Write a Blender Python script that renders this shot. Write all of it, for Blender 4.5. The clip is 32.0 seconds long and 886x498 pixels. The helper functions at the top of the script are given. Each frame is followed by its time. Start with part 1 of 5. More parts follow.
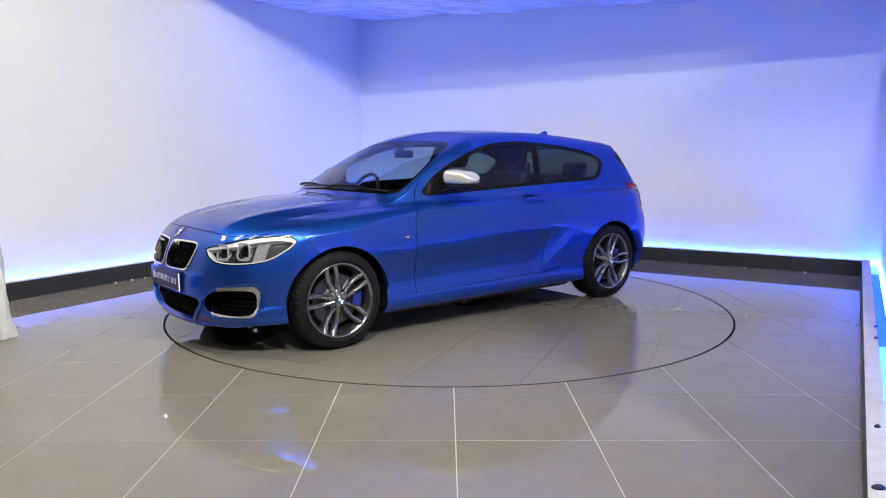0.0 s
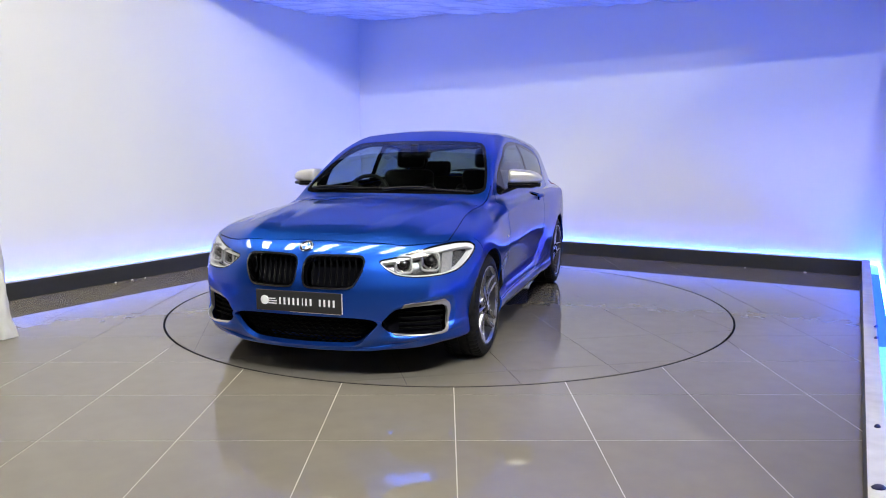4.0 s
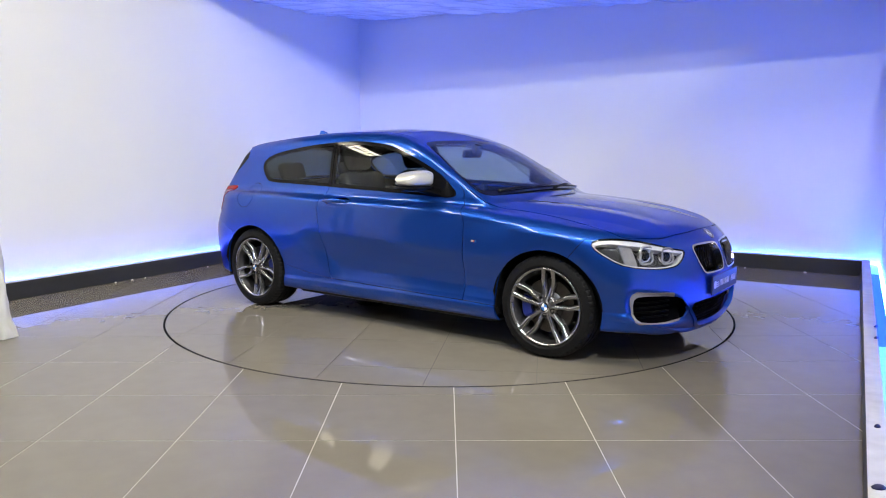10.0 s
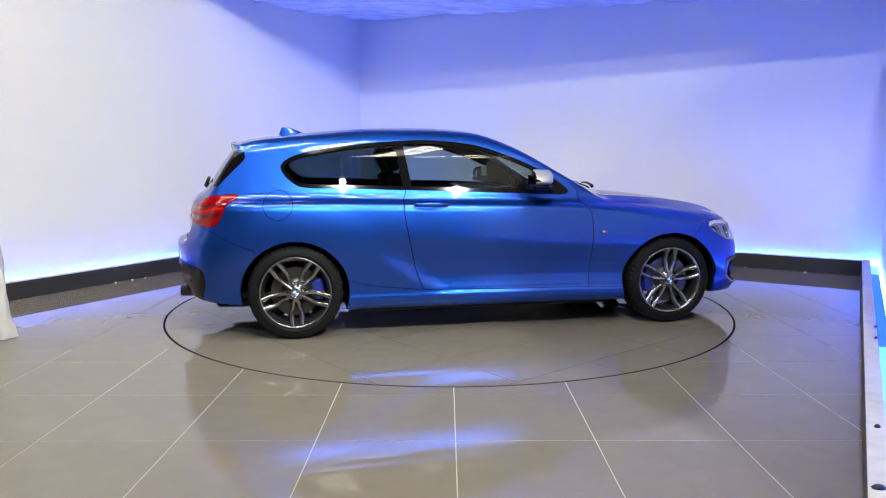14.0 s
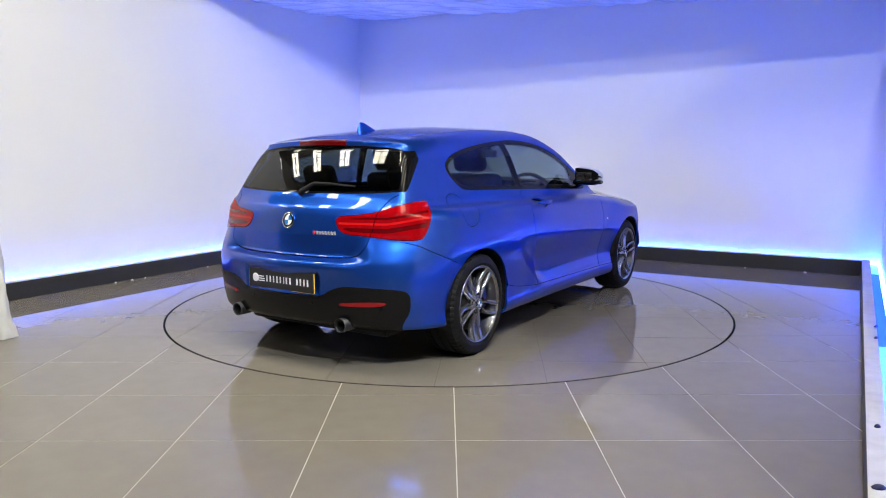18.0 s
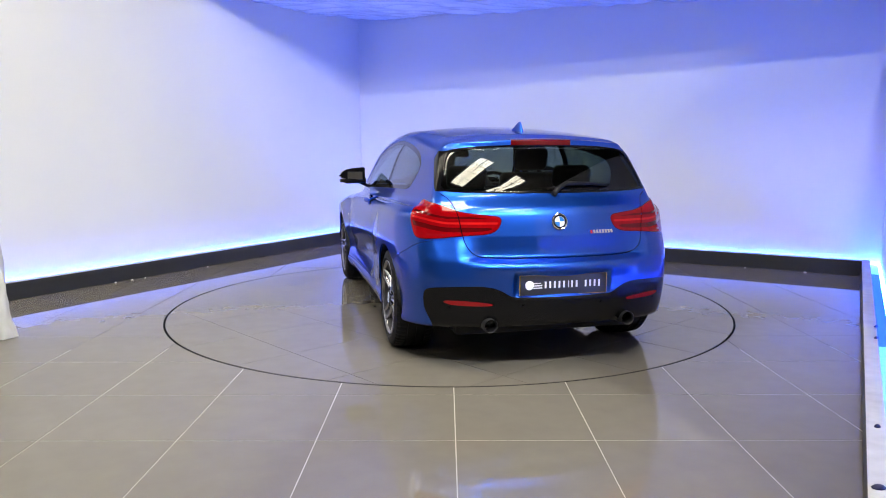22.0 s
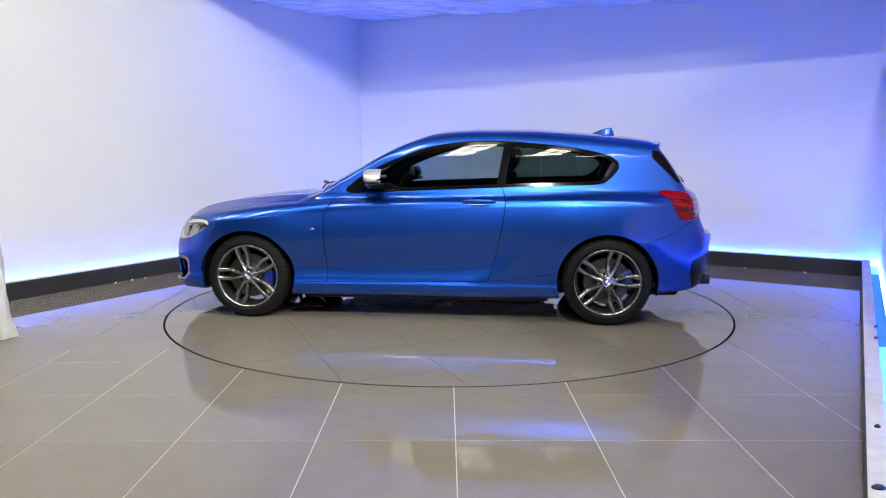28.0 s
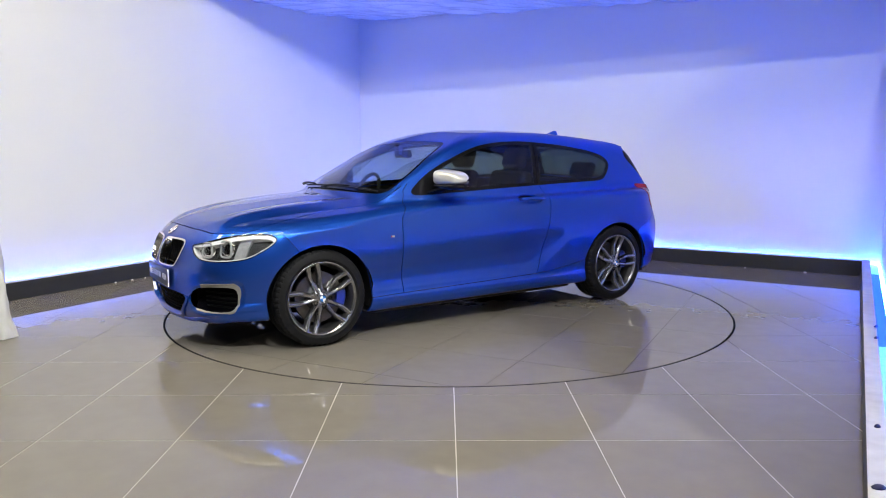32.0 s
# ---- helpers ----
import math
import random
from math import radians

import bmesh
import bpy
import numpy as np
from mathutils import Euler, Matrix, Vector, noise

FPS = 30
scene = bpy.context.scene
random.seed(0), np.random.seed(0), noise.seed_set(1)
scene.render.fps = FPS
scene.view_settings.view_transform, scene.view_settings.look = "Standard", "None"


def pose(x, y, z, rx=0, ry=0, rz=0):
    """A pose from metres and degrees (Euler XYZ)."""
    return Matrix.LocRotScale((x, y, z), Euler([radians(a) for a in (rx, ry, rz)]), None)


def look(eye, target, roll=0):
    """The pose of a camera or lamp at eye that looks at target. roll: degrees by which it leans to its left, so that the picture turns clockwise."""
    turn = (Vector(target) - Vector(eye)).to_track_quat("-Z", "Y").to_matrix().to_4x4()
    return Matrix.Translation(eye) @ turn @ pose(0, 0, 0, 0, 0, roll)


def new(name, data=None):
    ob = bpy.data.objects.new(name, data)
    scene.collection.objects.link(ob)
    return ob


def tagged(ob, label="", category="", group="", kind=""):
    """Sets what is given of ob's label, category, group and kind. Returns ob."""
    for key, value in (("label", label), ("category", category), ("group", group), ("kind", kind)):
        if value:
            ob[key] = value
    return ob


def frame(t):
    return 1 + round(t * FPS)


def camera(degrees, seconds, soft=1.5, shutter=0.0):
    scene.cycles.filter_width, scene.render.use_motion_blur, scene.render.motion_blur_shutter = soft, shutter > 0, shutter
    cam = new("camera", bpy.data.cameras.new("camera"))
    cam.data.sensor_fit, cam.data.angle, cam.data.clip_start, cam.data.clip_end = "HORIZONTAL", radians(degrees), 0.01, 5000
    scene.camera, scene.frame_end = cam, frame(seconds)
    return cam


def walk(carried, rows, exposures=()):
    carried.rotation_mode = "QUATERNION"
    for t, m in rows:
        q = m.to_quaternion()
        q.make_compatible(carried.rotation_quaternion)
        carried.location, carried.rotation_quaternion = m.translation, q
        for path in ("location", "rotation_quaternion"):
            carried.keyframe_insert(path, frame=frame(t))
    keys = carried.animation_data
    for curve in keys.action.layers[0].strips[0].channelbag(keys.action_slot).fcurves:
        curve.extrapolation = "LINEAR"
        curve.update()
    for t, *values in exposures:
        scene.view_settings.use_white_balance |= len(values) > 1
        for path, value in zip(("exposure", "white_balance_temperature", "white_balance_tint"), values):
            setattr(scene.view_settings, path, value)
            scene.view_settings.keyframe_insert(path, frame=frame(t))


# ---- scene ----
import itertools

cam = camera(62.19, 32.0, soft=1.0)
EYE = pose(-0.021, -6.046, 1.248, 90 - 7.483, 0, 0.2255) @ pose(0, 0, 0, 0, 0, -0.137)
walk(cam, [(0.0, EYE), (32.0, EYE)])
scene.view_settings.exposure = -0.12

# The bay: three walls round a turntable, open towards the showroom. Corner points in plan.
CORNER = Vector((-1.204, 4.601))
ALONG_L = Vector((-0.493, -0.870))
ALONG_B = Vector((0.853, -0.522))
RIGHT_TOP = CORNER + ALONG_B * 6.31
ALONG_R = Vector((-0.4865, -0.8737))
PLINTH_H, PLINTH_D = 0.15, 0.17
CEIL_Z = 3.06

world = bpy.data.worlds.new("world")
scene.world = world
world.use_nodes = True
world.node_tree.nodes["Background"].inputs[0].default_value = (0.55, 0.6, 0.7, 1)
world.node_tree.nodes["Background"].inputs[1].default_value = 0.02


# ---- small builders ----
def mesh_of(name, bm, material=None, smooth=False):
    me = bpy.data.meshes.new(name)
    bm.normal_update()
    bm.to_mesh(me)
    bm.free()
    if smooth:
        me.polygons.foreach_set("use_smooth", [True] * len(me.polygons))
    for m in (material if isinstance(material, (list, tuple)) else [material]):
        if m:
            me.materials.append(m)
    return me


def part(name, bm, material, parent=None, label="", smooth=False):
    ob = new(name, mesh_of(name, bm, material, smooth))
    ob.parent = parent
    return tagged(ob, label)


def empty(name, m=None):
    ob = new(name)
    ob.empty_display_size = 0.1
    if m:
        ob.matrix_world = m
    return ob


def add_box(bm, lo, hi, m=None, bevel=0.0, seg=2):
    c = [(a + b) / 2 for a, b in zip(lo, hi)]
    d = [b - a for a, b in zip(lo, hi)]
    t = Matrix.Translation(c) @ Matrix.Diagonal((*d, 1))
    if m:
        t = m @ t
    r = bmesh.ops.create_cube(bm, size=1, matrix=t)
    if bevel:
        es = {e for v in r["verts"] for e in v.link_edges}
        bmesh.ops.bevel(bm, geom=list(es), offset=bevel, segments=seg, affect="EDGES", profile=0.5)
    return bm


def prism(points, z0, z1):
    """An upright block over a polygon in plan."""
    bm = bmesh.new()
    lo = [bm.verts.new((p[0], p[1], z0)) for p in points]
    hi = [bm.verts.new((p[0], p[1], z1)) for p in points]
    n = len(points)
    bm.faces.new(lo[::-1])
    bm.faces.new(hi)
    for i in range(n):
        bm.faces.new((lo[i], lo[(i + 1) % n], hi[(i + 1) % n], hi[i]))
    bmesh.ops.recalc_face_normals(bm, faces=bm.faces)
    return bm


def lathe(profile, n=48, axis="y", m=None, bm=None):
    """A turned surface: profile of (radius, along) pairs."""
    bm = bm or bmesh.new()
    rings = []
    for r, a in profile:
        ring = []
        for i in range(n):
            t = 2 * math.pi * i / n
            c, s = r * math.cos(t), r * math.sin(t)
            p = {"y": (c, a, s), "x": (a, c, s), "z": (c, s, a)}[axis]
            ring.append(bm.verts.new(m @ Vector(p) if m else p))
        rings.append(ring)
    for a, b in zip(rings, rings[1:]):
        for i in range(n):
            bm.faces.new((a[i], a[(i + 1) % n], b[(i + 1) % n], b[i]))
    return bm


def tube(path, r, n=8, bm=None, closed=False, taper=None):
    bm = bm or bmesh.new()
    path = [Vector(p) for p in path]
    rings = []
    up = Vector((0.03, 0.05, 1))
    for i, p in enumerate(path):
        a = path[i - 1] if (i or closed) else p
        b = path[(i + 1) % len(path)] if (i + 1 < len(path) or closed) else p
        d = (b - a).normalized()
        s = d.cross(up).normalized()
        w = s.cross(d)
        q = r * (taper[i] if taper else 1)
        rings.append([bm.verts.new(p + s * q * math.cos(2 * math.pi * k / n) + w * q * math.sin(2 * math.pi * k / n)) for k in range(n)])
    pairs = list(zip(rings, rings[1:])) + ([(rings[-1], rings[0])] if closed else [])
    for a, b in pairs:
        for k in range(n):
            bm.faces.new((a[k], a[(k + 1) % n], b[(k + 1) % n], b[k]))
    if not closed:
        bm.faces.new(rings[0][::-1])
        bm.faces.new(rings[-1])
    return bm


# ---- materials ----
def material(name, color, rough=0.5, metal=0.0, coat=0.0, coat_rough=0.03, bump=0.0, scale=40.0, vary=0.08, patch=1.5, rvary=0.0,
             transmission=0.0, ior=1.5, emit=None, strength=0.0, alpha=1.0, spec=0.5, detail=4.0):
    m = bpy.data.materials.new(name)
    m.use_nodes = True
    nt = m.node_tree
    b = nt.nodes["Principled BSDF"]
    b.inputs["Roughness"].default_value = rough
    b.inputs["Metallic"].default_value = metal
    b.inputs["Coat Weight"].default_value = coat
    b.inputs["Coat Roughness"].default_value = coat_rough
    b.inputs["Transmission Weight"].default_value = transmission
    b.inputs["IOR"].default_value = ior
    b.inputs["Specular IOR Level"].default_value = spec
    b.inputs["Alpha"].default_value = alpha
    b.inputs["Base Color"].default_value = (*color, 1)
    if emit:
        b.inputs["Emission Color"].default_value = (*emit, 1)
        b.inputs["Emission Strength"].default_value = strength
    if vary or bump or rvary:
        tc = nt.nodes.new("ShaderNodeTexCoord")
        fine = nt.nodes.new("ShaderNodeTexNoise")
        fine.inputs["Scale"].default_value = scale
        fine.inputs["Detail"].default_value = detail
        big = nt.nodes.new("ShaderNodeTexNoise")
        big.inputs["Scale"].default_value = patch
        big.inputs["Detail"].default_value = 3
        for n in (fine, big):
            nt.links.new(tc.outputs["Object"], n.inputs["Vector"])
        if vary:
            add = nt.nodes.new("ShaderNodeMath")
            add.operation = "ADD"
            nt.links.new(fine.outputs[0], add.inputs[0])
            nt.links.new(big.outputs[0], add.inputs[1])
            rng = nt.nodes.new("ShaderNodeMapRange")
            rng.inputs["From Min"].default_value, rng.inputs["From Max"].default_value = 0.6, 1.4
            rng.inputs["To Min"].default_value, rng.inputs["To Max"].default_value = 1 - vary, 1 + vary
            nt.links.new(add.outputs[0], rng.inputs["Value"])
            mul = nt.nodes.new("ShaderNodeVectorMath")
            mul.operation = "SCALE"
            mul.inputs[0].default_value = color
            nt.links.new(rng.outputs[0], mul.inputs["Scale"])
            nt.links.new(mul.outputs[0], b.inputs["Base Color"])
        if rvary:
            rr = nt.nodes.new("ShaderNodeMapRange")
            rr.inputs["From Min"].default_value, rr.inputs["From Max"].default_value = 0.3, 0.7
            rr.inputs["To Min"].default_value, rr.inputs["To Max"].default_value = max(0, rough - rvary), rough + rvary
            nt.links.new(big.outputs[0], rr.inputs["Value"])
            nt.links.new(rr.outputs[0], b.inputs["Roughness"])
        if bump:
            bp = nt.nodes.new("ShaderNodeBump")
            bp.inputs["Strength"].default_value = bump
            bp.inputs["Distance"].default_value = 0.01
            nt.links.new(fine.outputs[0], bp.inputs["Height"])
            nt.links.new(bp.outputs[0], b.inputs["Normal"])
    return m


WALL = material("white_wall_paint", (0.80, 0.80, 0.80), 0.55, bump=0.02, scale=120, vary=0.03, patch=0.9)
CEIL = material("ceiling_sheet", (0.78, 0.78, 0.80), 0.24, vary=0.04, patch=2.0)
PLINTH = material("grey_plinth_paint", (0.030, 0.031, 0.034), 0.42, vary=0.12, patch=3, bump=0.02)
CAP = material("white_board", (0.58, 0.58, 0.58), 0.5, vary=0.15, scale=14, patch=5)
LED = material("led_strip", (0.8, 0.9, 1), 0.4, vary=0, emit=(0.022, 0.108, 1.0), strength=174.0)
TILE = material("porcelain_tile", (0.178, 0.160, 0.136), 0.004, vary=0.07, scale=9, patch=1.7, spec=0.40)
GROUT = material("pale_grout", (0.42, 0.39, 0.34), 0.8, vary=0.25, scale=30, patch=0.8)
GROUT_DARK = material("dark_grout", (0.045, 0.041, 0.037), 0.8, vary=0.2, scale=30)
PANEL = material("rooflight_panel", (0.9, 0.9, 0.85), 0.5, vary=0, emit=(1.0, 0.92, 0.72), strength=28.0)
STEEL = material("painted_steel", (0.35, 0.35, 0.35), 0.5, vary=0.1)
HALL_WALL = material("hall_paint", (0.16, 0.16, 0.16), 0.7, vary=0.15)
HALL = material("dark_hall_paint", (0.04, 0.04, 0.042), 0.7, vary=0.15)
FLOOD = material("floodlight_lens", (0.9, 0.9, 0.9), 0.3, vary=0, emit=(0.93, 0.95, 0.94), strength=11900.0)
CLOTH = material("white_sheet", (0.66, 0.65, 0.62), 0.6, vary=0.06, scale=20, bump=0.05)


# ---- structure ----
def off(p, n, d):
    return (p[0] + n[0] * d, p[1] + n[1] * d)


NL = Vector((-0.870, 0.493))      # outward from the bay
NB = Vector((0.522, 0.853))
NR = Vector((0.8737, -0.4865))


def meet(p, d, q, e):
    t = ((q[0] - p[0]) * e[1] - (q[1] - p[1]) * e[0]) / (d[0] * e[1] - d[1] * e[0])
    return Vector((p[0] + d[0] * t, p[1] + d[1] * t))


def corner_lb(d):
    return meet(off(CORNER, NL, d), ALONG_L, off(CORNER, NB, d), ALONG_B)


def corner_br(d):
    return meet(off(CORNER, NB, d), ALONG_B, off(RIGHT_TOP, NR, d), ALONG_R)


END_L, END_R = 8.0, 5.9
WALL_IN, WALL_OUT = PLINTH_D, PLINTH_D + 0.12
WALL_TOP = 3.4


def run(name, a0, a1, b1, b0, z0, z1, mat, label):
    ob = part(name, prism([a0, a1, b1, b0], z0, z1), mat)
    return tagged(ob, label, kind="structure")


def wall_run(d0, d1, side):
    if side == "l":
        s = CORNER + ALONG_L * END_L
        return off(s, NL, d0), corner_lb(d0), corner_lb(d1), off(s, NL, d1)
    if side == "b":
        return corner_lb(d0), corner_br(d0), corner_br(d1), corner_lb(d1)
    s = RIGHT_TOP + ALONG_R * END_R
    return corner_br(d0), off(s, NR, d0), off(s, NR, d1), corner_br(d1)


for side, word in (("l", "west"), ("b", "north"), ("r", "east")):
    run("wall_" + word, *wall_run(WALL_IN, WALL_OUT, side), 0, WALL_TOP, WALL, "smooth white painted showroom wall")
    run("plinth_" + word, *wall_run(0, 0.070, side), 0, PLINTH_H, PLINTH, "dark grey painted plinth along the wall foot")
    run("plinth_cap_" + word, *wall_run(0.001, 0.072, side), PLINTH_H, PLINTH_H + 0.006, CAP, "scuffed white board on top of the plinth")
    run("led_strip_" + word, *wall_run(0.144, 0.164, side), 0.104, 0.120, LED, "glowing blue light strip behind the plinth")


# ---- the car's outer form, in its own space: x forward, y to its left, z up, origin on the ground amid the axles ----
def curve(*pairs):
    """A smooth monotone curve through pairs (x, y)."""
    xs = np.array([p[0] for p in pairs], float)
    ys = np.array([p[1] for p in pairs], float)
    h = np.diff(xs)
    d = np.diff(ys) / h
    m = np.zeros(len(xs))
    m[0], m[-1] = d[0], d[-1]
    for i in range(1, len(xs) - 1):
        if d[i - 1] * d[i] > 0:
            w1, w2 = 2 * h[i] + h[i - 1], h[i] + 2 * h[i - 1]
            m[i] = (w1 + w2) / (w1 / d[i - 1] + w2 / d[i])

    def f(x):
        x = np.asarray(x, float)
        i = np.clip(np.searchsorted(xs, x) - 1, 0, len(xs) - 2)
        t = np.clip((x - xs[i]) / h[i], 0, 1)
        return ((1 + 2 * t) * (1 - t) ** 2 * ys[i] + t * (1 - t) ** 2 * h[i] * m[i]
                + t * t * (3 - 2 * t) * ys[i + 1] + t * t * (t - 1) * h[i] * m[i + 1])
    return f


def smax(a, b, k):
    h = np.clip(0.5 + 0.5 * (a - b) / k, 0, 1)
    return b + (a - b) * h + k * h * (1 - h)


def smin(a, b, k):
    return -smax(-a, -b, k)


def bump(x, c, w):
    """A smooth hump of height one at c that fades over w."""
    t = np.clip(1 - ((x - c) / w) ** 2, 0, 1)
    return t * t * (3 - 2 * t)


def step(x, a, b):
    t = np.clip((x - a) / (b - a), 0, 1)
    return t * t * (3 - 2 * t)


AX = 1.345                                   # half the wheelbase
HOOD = curve((0.60, 0.965), (0.83, 0.958), (1.03, 0.948), (1.315, 0.922), (1.60, 0.882), (1.86, 0.822), (2.02, 0.764), (2.12, 0.716), (2.30, 0.62))
DECK = curve((-2.3, 0.94), (-1.9, 0.985), (-1.3, 0.99), (-0.6, 0.975), (0.2, 0.96), (0.75, 0.955))
CREASE = curve((-2.1, 0.868), (-1.3, 0.880), (-0.5, 0.868), (0.3, 0.842), (0.74, 0.814), (1.12, 0.780), (1.5, 0.750), (2.1, 0.72))
WIDEST = curve((-2.1, 0.70), (-0.8, 0.690), (0.0, 0.662), (0.54, 0.625), (1.0, 0.600), (2.1, 0.58))
SCOOP = curve((0.0, 0.010), (0.12, 0.022), (0.26, 0.030), (0.45, 0.029), (0.68, 0.0165), (0.86, 0.0050), (0.95, 0.0008), (1.0, 0.0))
HOOK = curve((0.30, -0.42), (0.37, -0.52), (0.51, -0.69), (0.60, -0.77), (0.656, -0.80), (0.75, -0.80))
HALF = curve((-2.25, 0.800), (-1.9, 0.842), (-1.5, 0.872), (-1.2, 0.879), (-0.75, 0.872), (0, 0.868), (0.75, 0.870), (1.2, 0.880), (1.5, 0.876), (1.8, 0.850), (2.2, 0.800))
SIDE_LOW = curve((0.10, -0.090), (0.17, -0.052), (0.205, -0.034), (0.240, -0.021), (0.268, -0.020), (0.295, -0.0255), (0.315, -0.026), (0.36, -0.024), (0.50, -0.010), (0.64, -0.001), (0.72, 0.0), (0.90, 0.0))
NOSE = curve((0.10, 2.04), (0.19, 2.105), (0.26, 2.145), (0.36, 2.155), (0.50, 2.152), (0.60, 2.130), (0.68, 2.092), (0.74, 2.045), (0.80, 1.98), (0.9, 1.88))
TAIL = curve((0.10, 2.02), (0.20, 2.10), (0.30, 2.165), (0.42, 2.190), (0.54, 2.196), (0.61, 2.204), (0.635, 2.192), (0.652, 2.150), (0.668, 2.118), (0.72, 2.112), (0.775, 2.112), (0.80, 2.108), (0.88, 2.090), (0.935, 2.066), (0.965, 2.038), (1.0, 2.000), (1.05, 1.965), (1.1, 1.94))
TAIL_OUT = curve((0.10, 2.02), (0.20, 2.10), (0.30, 2.165), (0.42, 2.190), (0.54, 2.200), (0.63, 2.192), (0.70, 2.166), (0.77, 2.132), (0.82, 2.112), (0.90, 2.084), (0.95, 2.045), (1.02, 1.985), (1.1, 1.94))
ROOF = curve((-1.95, 1.285), (-1.79, 1.322), (-1.57, 1.357), (-1.40, 1.376), (-1.085, 1.404), (-0.74, 1.424), (-0.39, 1.427), (-0.11, 1.412), (0.17, 1.355), (0.36, 1.29), (0.6, 1.19))
GREEN = curve((-1.95, 0.690), (-1.6, 0.722), (-1.2, 0.745), (-0.6, 0.756), (0.0, 0.762), (0.5, 0.744), (0.9, 0.715), (1.2, 0.68))
SCREEN = curve((0.85, 1.13), (0.93, 0.975), (1.0, 0.86), (1.122, 0.640), (1.263, 0.375), (1.35, 0.17), (1.42, -0.03))
BACKLIGHT = curve((0.90, 2.045), (0.98, 1.990), (1.05, 1.950), (1.15, 1.885), (1.25, 1.81), (1.30, 1.765), (1.40, 1.66))
BOTTOM = curve((-2.3, 0.30), (-2.0, 0.255), (-1.7, 0.24), (-1.3, 0.205), (-0.9, 0.185), (0.9, 0.180), (1.3, 0.195), (1.6, 0.21), (1.85, 0.205), (2.0, 0.172), (2.2, 0.165))


def side_width(x, z):
    """Half width of the lower body: flared sills, a swept hollow in the doors, a crease, and shoulders that lean in above it."""
    w = HALF(x) + SIDE_LOW(z)
    c, m = CREASE(x), WIDEST(x)
    # over the wings and the rear corners the shoulder simply leans in
    above = np.maximum(z - c, 0)
    lean = 0.42 + 0.25 * step(x, 0.7, 1.6)
    plain = lean * above + 1.2 * above ** 2
    # along the doors it leans from the widest line to the crease, stands upright over it, and leans in again
    up = np.clip(z - m, 0, c - m)
    far = np.maximum(z - c - 0.030, 0)
    creased = 0.115 * up ** 2 / (c - m) + 0.42 * far + 1.6 * far ** 2
    k = step(x, -1.85, -1.25) * step(x, 1.40, 0.90)
    w = w - k * creased - (1 - k) * plain
    # scoop below the widest line, ending in a hook ahead of the rear wheel
    b = HOOK(z)
    q = np.clip((z - 0.315) / (m - 0.315), 0, 1)
    w = w - SCOOP(q) * step(x, b - 0.07, b + 0.17) * step(x, 1.20, 0.85) * step(z, 0.265, 0.315)
    # rear haunch and front wing swell over the wheels
    rr = np.hypot(x + AX, (z - 0.32))
    rf = np.hypot(x - AX, (z - 0.32))
    return w + 0.007 * bump(rr, 0.34, 0.36) + 0.008 * bump(rf, 0.35, 0.30)


def hood_height(x, y):
    a = np.abs(y)
    h = HOOD(x) - 0.085 * (a / 0.78) ** 2.3
    ridge = 0.42 + 0.14 * step(x, 2.0, 0.9)
    return h + 0.016 * np.maximum(1 - np.sqrt(((a - ridge) / 0.15) ** 2 + 0.006), 0) * step(x, 2.1, 1.75)


def nose_relief(x, a, z):
    """How far the front bumper steps back round the side intakes, and forward along the blade under them."""
    r = np.zeros(np.shape(x))
    m = (x > 1.62) & (z > 0.18) & (z < 0.55)
    u, w, h = (a - x)[m], z[m], a[m]
    pocket = 0.030 * step(POCKET(u, w), 0.010, -0.030)
    blade = 0.020 * bump(w, 0.248 + 0.055 * step(h, 0.55, 0.85), 0.028) * step(h, 0.40, 0.62)
    r[m] = pocket - blade
    return r


def body_field(x, y, z):
    """Below nought inside the car's outer form."""
    a = np.abs(y)
    side = a - side_width(x, z)
    blend = step(x, 0.55, 1.0)
    top = z - (blend * hood_height(x, y) + (1 - blend) * (DECK(x) - 0.06 * (a / 0.8) ** 2))
    front = x - (NOSE(z) - 0.33 * a ** 2 - 0.28 * a ** 6) + nose_relief(x, a, z)
    out = step(a, 0.40, 0.60)
    rear = -x - ((1 - out) * TAIL(z) + out * TAIL_OUT(z) - 0.30 * a ** 2 - 0.30 * a ** 6)
    rear = rear + 0.022 * step(a, 0.300, 0.270) * bump(z, 0.515, 0.085)
    low = BOTTOM(x) - z
    ends = smax(side, np.maximum(front, rear), 0.16)
    lower = smax(ends, top * 0.96, 0.055)
    lower = smax(lower, low, 0.03)
    # cabin
    lean = 0.345 + 0.55 * np.maximum(z - 1.22, 0)
    gs = a - (GREEN(x) - lean * np.maximum(z - 0.95, 0))
    roof = z - (ROOF(x) + 0.010 - 0.038 * (a / 0.55) ** 2)
    screen = (x - (SCREEN(z) - 0.30 * a ** 2)) * 0.62
    back = (-x - (BACKLIGHT(z) - 0.22 * a ** 2)) * 0.80
    cabin = smax(gs, roof, 0.066)
    cabin = smax(cabin, screen, 0.035)
    cabin = smax(cabin, back, 0.05)
    cabin = smax(cabin, 0.80 - z, 0.02)
    # roof spoiler reaching back over the rear glass
    sp = np.maximum(np.abs(z - (ROOF(x) - 0.018 - 0.038 * (a / 0.55) ** 2)) - 0.020, np.maximum(-x - (1.80 - 0.30 * a ** 2), x + 1.5))
    sp = smax(sp, a - 0.575, 0.05)
    return smin(smin(lower, cabin, 0.050), sp, 0.015)


